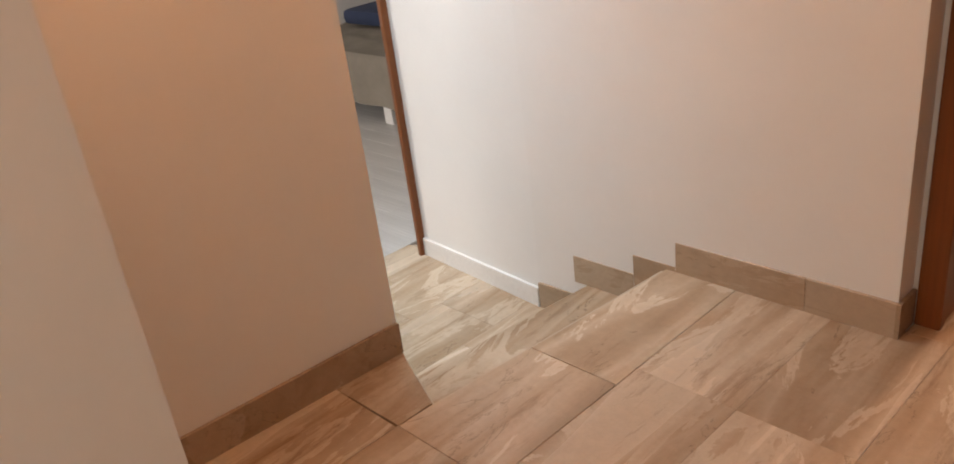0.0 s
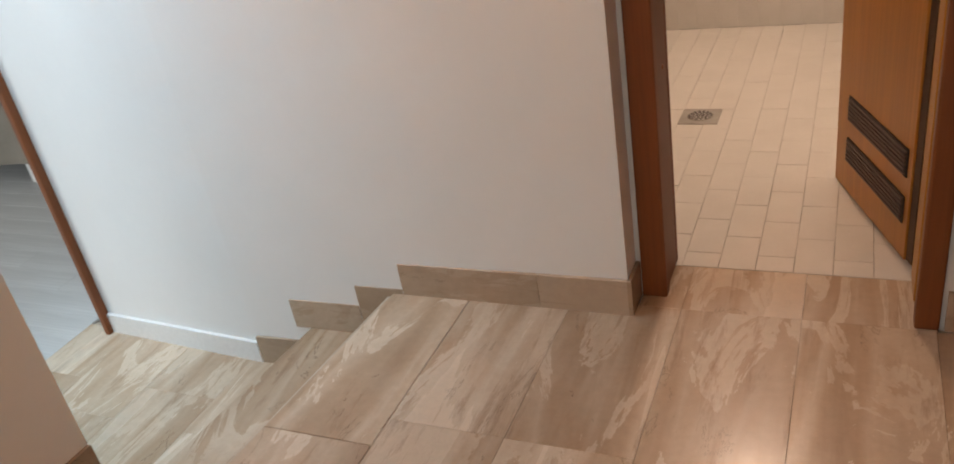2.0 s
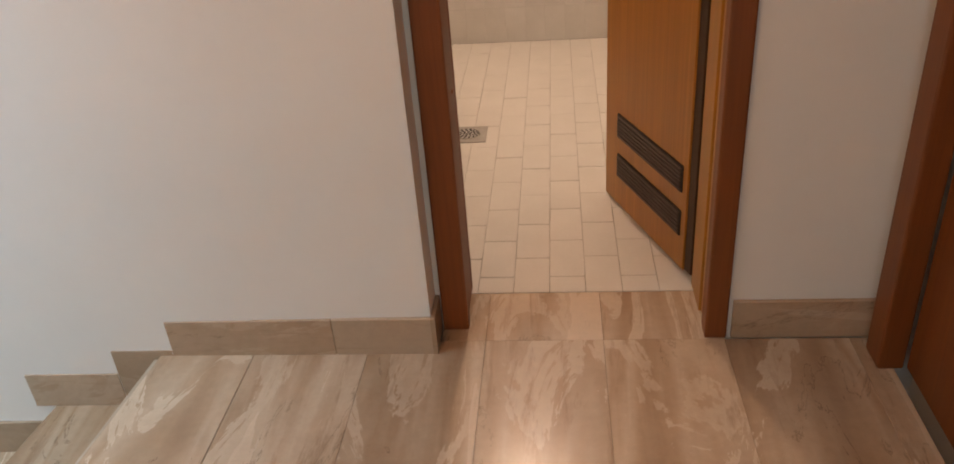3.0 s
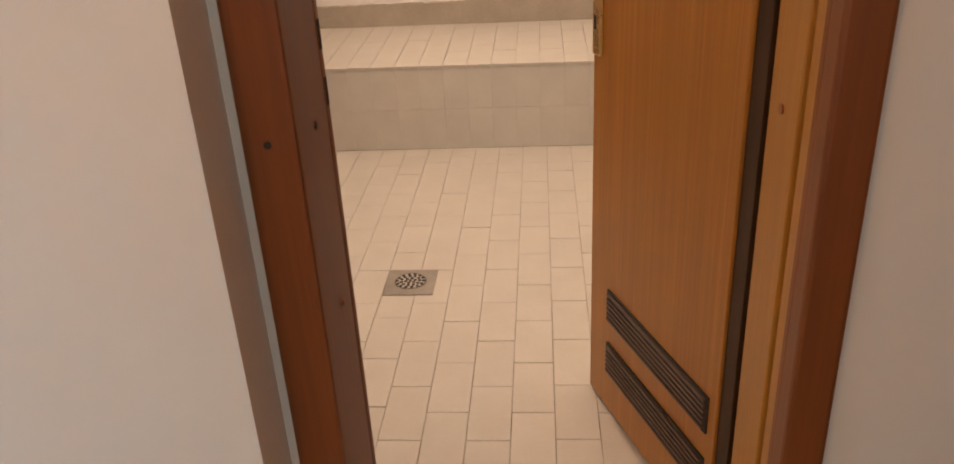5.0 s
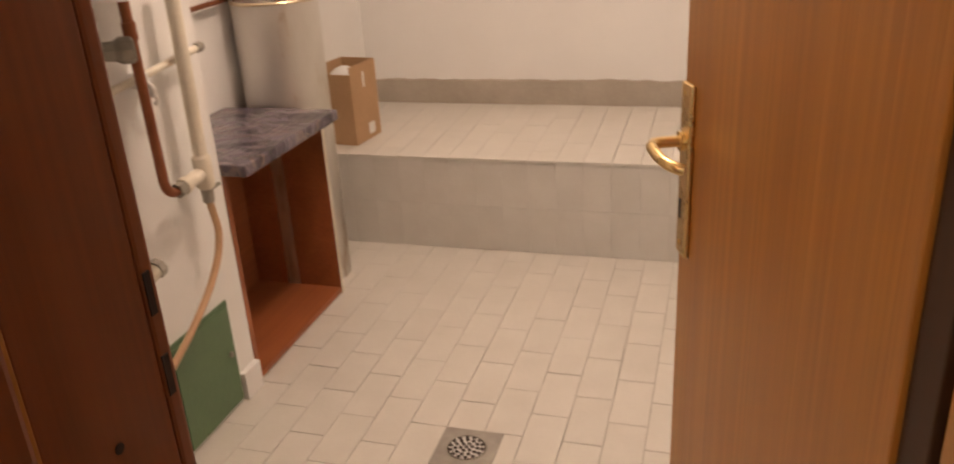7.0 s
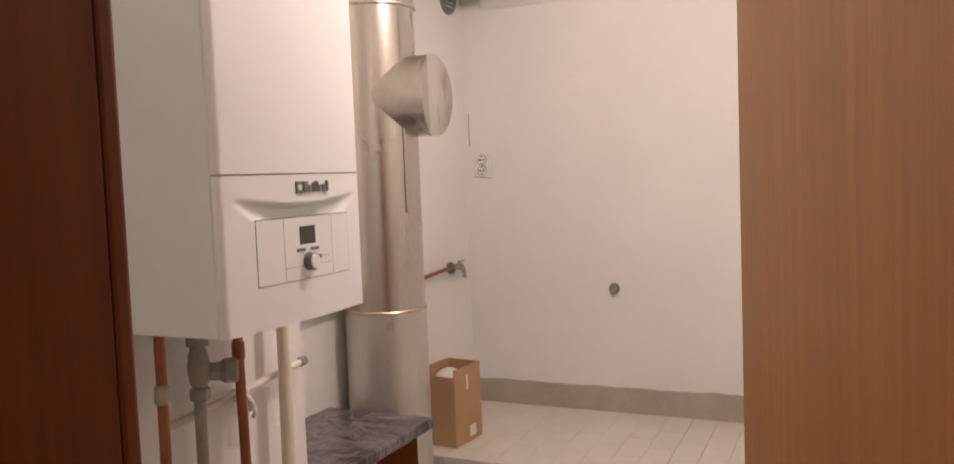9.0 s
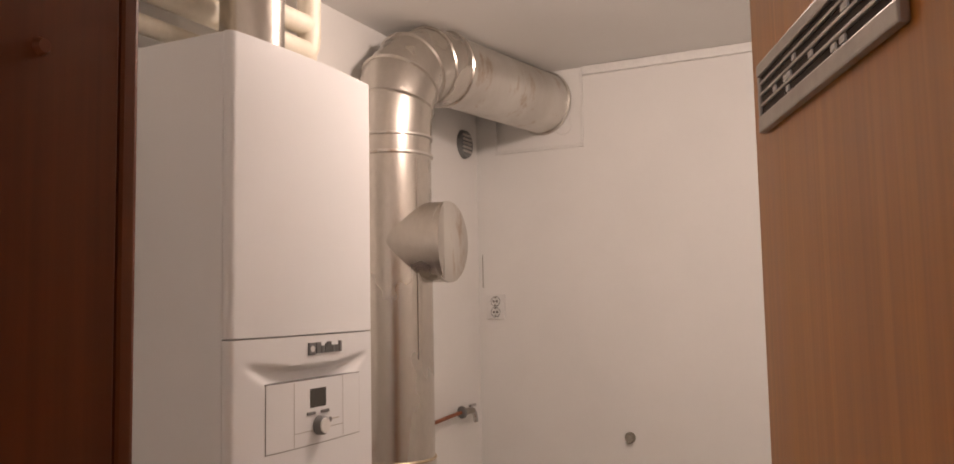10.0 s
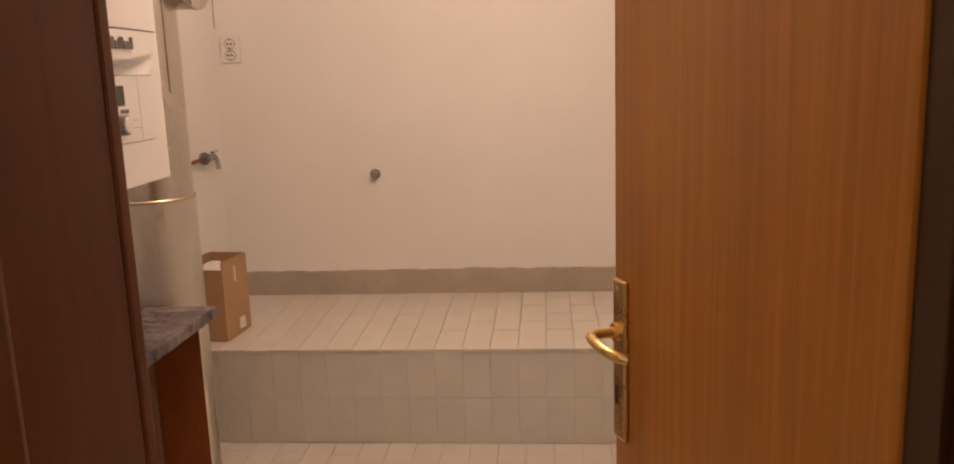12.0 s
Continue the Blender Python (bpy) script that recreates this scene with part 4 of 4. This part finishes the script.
piece("marble_tile", 1.0735, -5.0, 1.14, -1.337, 0, 0.016, MARBLE, floor_landing)


def cut_tile(poly, z, h=0.016, parent=None):
    bm = prism(poly, z - h, z)
    bmesh.ops.bevel(bm, geom=[e for e in bm.edges if min(v.co.z for v in e.verts) > z - h / 2], offset=0.0015, segments=1, affect="EDGES")
    return part("marble_tile", bm, MARBLE, parent)


# the nosing, a little askew, and the tiles cut to it
cut_tile([(-0.4455, WALL_Y), (-0.700, WALL_Y), (-0.757, -2.0), (-0.4455, -2.0)], 0, 0.03, floor_landing)
cut_tile([(-0.4455, -2.0015), (-0.757, -2.0015), (-0.79, -2.36), (-0.7945, -2.48), (-0.4455, -2.48)], 0, 0.03, floor_landing)
cut_tile([(-0.796, -2.36), (-0.796, -2.48), (-1.078, -2.485), (-1.068, -2.243)], 0, 0.03, floor_landing)
for y0, y1 in ((-3.10, -2.4815), (-3.72, -3.1015), (-4.4, -3.7215), (-5.0, -4.4015)):
    piece("marble_tile", -0.64 if y1 < -3.1 else -0.796, y0, -0.4455, y1, 0, 0.016, MARBLE, floor_landing)
piece("marble_tile", -1.11, -3.10, -0.797, -2.487, 0, 0.016, MARBLE, floor_landing)

solo("stair_tread", prism([(-0.68, WALL_Y), (-1.045, WALL_Y), (-1.135, -2.243), (-1.06, -2.243), (-0.77, -2.36)], TREAD - 0.028, TREAD), MARBLE, "pale marble stair tread", "stair", "structure")
solo("stair_base", prism([(-0.74, WALL_Y), (-1.03, WALL_Y), (-1.12, -2.243), (-0.80, -2.243)], LOW - 0.2, TREAD - 0.029), MARBLE_SKIRT, "marble-faced riser under the tread", "stair", "structure")
solo("landing_riser", prism([(-0.66, WALL_Y), (-0.715, WALL_Y), (-0.80, -2.345), (-1.06, -2.243), (-1.06, -2.26), (-0.75, -2.38)], TREAD + 0.001, -0.031), MARBLE, "marble riser under the landing", "stair", "structure")
floor_low = solo("floor_lower_hall", box(-2.20, -4.2, LOW - 0.1, -1.02, -1.30, LOW - 0.012), MARBLE_JOINT, "bedding of the lower hall's marble floor", "floor", "structure")
for i, x0 in enumerate((-1.345, -1.65, -1.955, -2.20)):
    x1 = (-1.03, -1.345, -1.65, -1.955)[i]
    for y0, y1 in (((-1.78, -1.33), (-2.39, -1.78), (-3.0, -2.39), (-3.61, -3.0), (-4.2, -3.61)), ((-1.62, -1.33), (-2.23, -1.62), (-2.84, -2.23), (-3.45, -2.84), (-4.2, -3.45)))[i % 2]:
        piece("marble_tile", x0, y0, x1, y1, LOW, 0.016, MARBLE, floor_low)
floor_bed = scene.objects["floor_bedroom"]
for i in range(46):
    y0 = -4.2 + i * 0.139
    x = -2.20 - 0.4 * (i % 3)
    piece("plank", x, y0, -2.20, y0 + 0.139, LOW, 0.008, LAMINATE, floor_bed, 0.001) if i % 3 else None
    while x > -5.9:
        x0 = max(x - 1.2, -6.0)
        piece("plank", x0, y0, x, y0 + 0.139, LOW, 0.008, LAMINATE, floor_bed, 0.001)
        x = x0

# boiler room tiles, columns running away from the door
floor_room = scene.objects["floor_room"]
TW, TL = 0.1015, 0.2035
col = 0
x = -0.0775 - 9 * TW
while x < 1.19:
    x1 = min(x + TW, 1.2)
    off = random.choice((0.0, 0.5, 0.5, 0.0, 0.33))
    y = ROOM_Y - TL * ((col % 2) * 0.5 + off * 0.2)
    while y < 1.185:
        y0, y1 = max(y, ROOM_Y + 0.001), min(y + TL, 1.190)
        if y1 - y0 > 0.01 and not (x > -0.09 and x1 < 0.09 and y1 > -0.077 and y0 < 0.077):
            piece("floor_tile", x, y0, x1, y1, random.uniform(-0.0006, 0.0006), 0.010, CERAMIC, floor_room, 0.0021, tilt=0.12)
        elif y1 - y0 > 0.01:
            for a, c in ((y0, -0.0775), (0.0775, y1)):
                if c - a > 0.012:
                    piece("floor_tile", x, a, x1, c, 0, 0.010, CERAMIC, floor_room, 0.0021)
        y += TL
    x += TW
    col += 1
ledge = scene.objects["ledge_base"]
SLOPE = Matrix.Translation((0, 1.19, 0.368)) @ Matrix.Rotation(radians(1.9), 4, "X") @ Matrix.Translation((0, -1.19, 0))
x, col = XL, 0
while x < 1.19:
    x1 = min(x + TW, 1.2)
    y = 1.186 - TL * 0.5 * (col % 2)
    while y < YB - 0.012:
        y0, y1 = max(y, 1.184), min(y + TL, YB - 0.010)
        if y1 - y0 > 0.01:
            piece("ledge_tile", x, y0, x1, y1, random.uniform(-0.0005, 0.0005), 0.010, CERAMIC, ledge, 0.0017, m=SLOPE, tilt=0.1)
        y += TL
    for z0, z1 in ((0.0, 0.179), (0.179, 0.357)):
        m = Matrix.Translation((0, 1.190 + random.uniform(-0.0005, 0.0005), 0)) @ Matrix.Rotation(radians(90), 4, "X")
        piece("riser_tile", x, z0, x1, z1, 0, 0.009, CERAMIC_RISER, ledge, 0.0006, m=m, tilt=0.06)
    x += TW
    col += 1
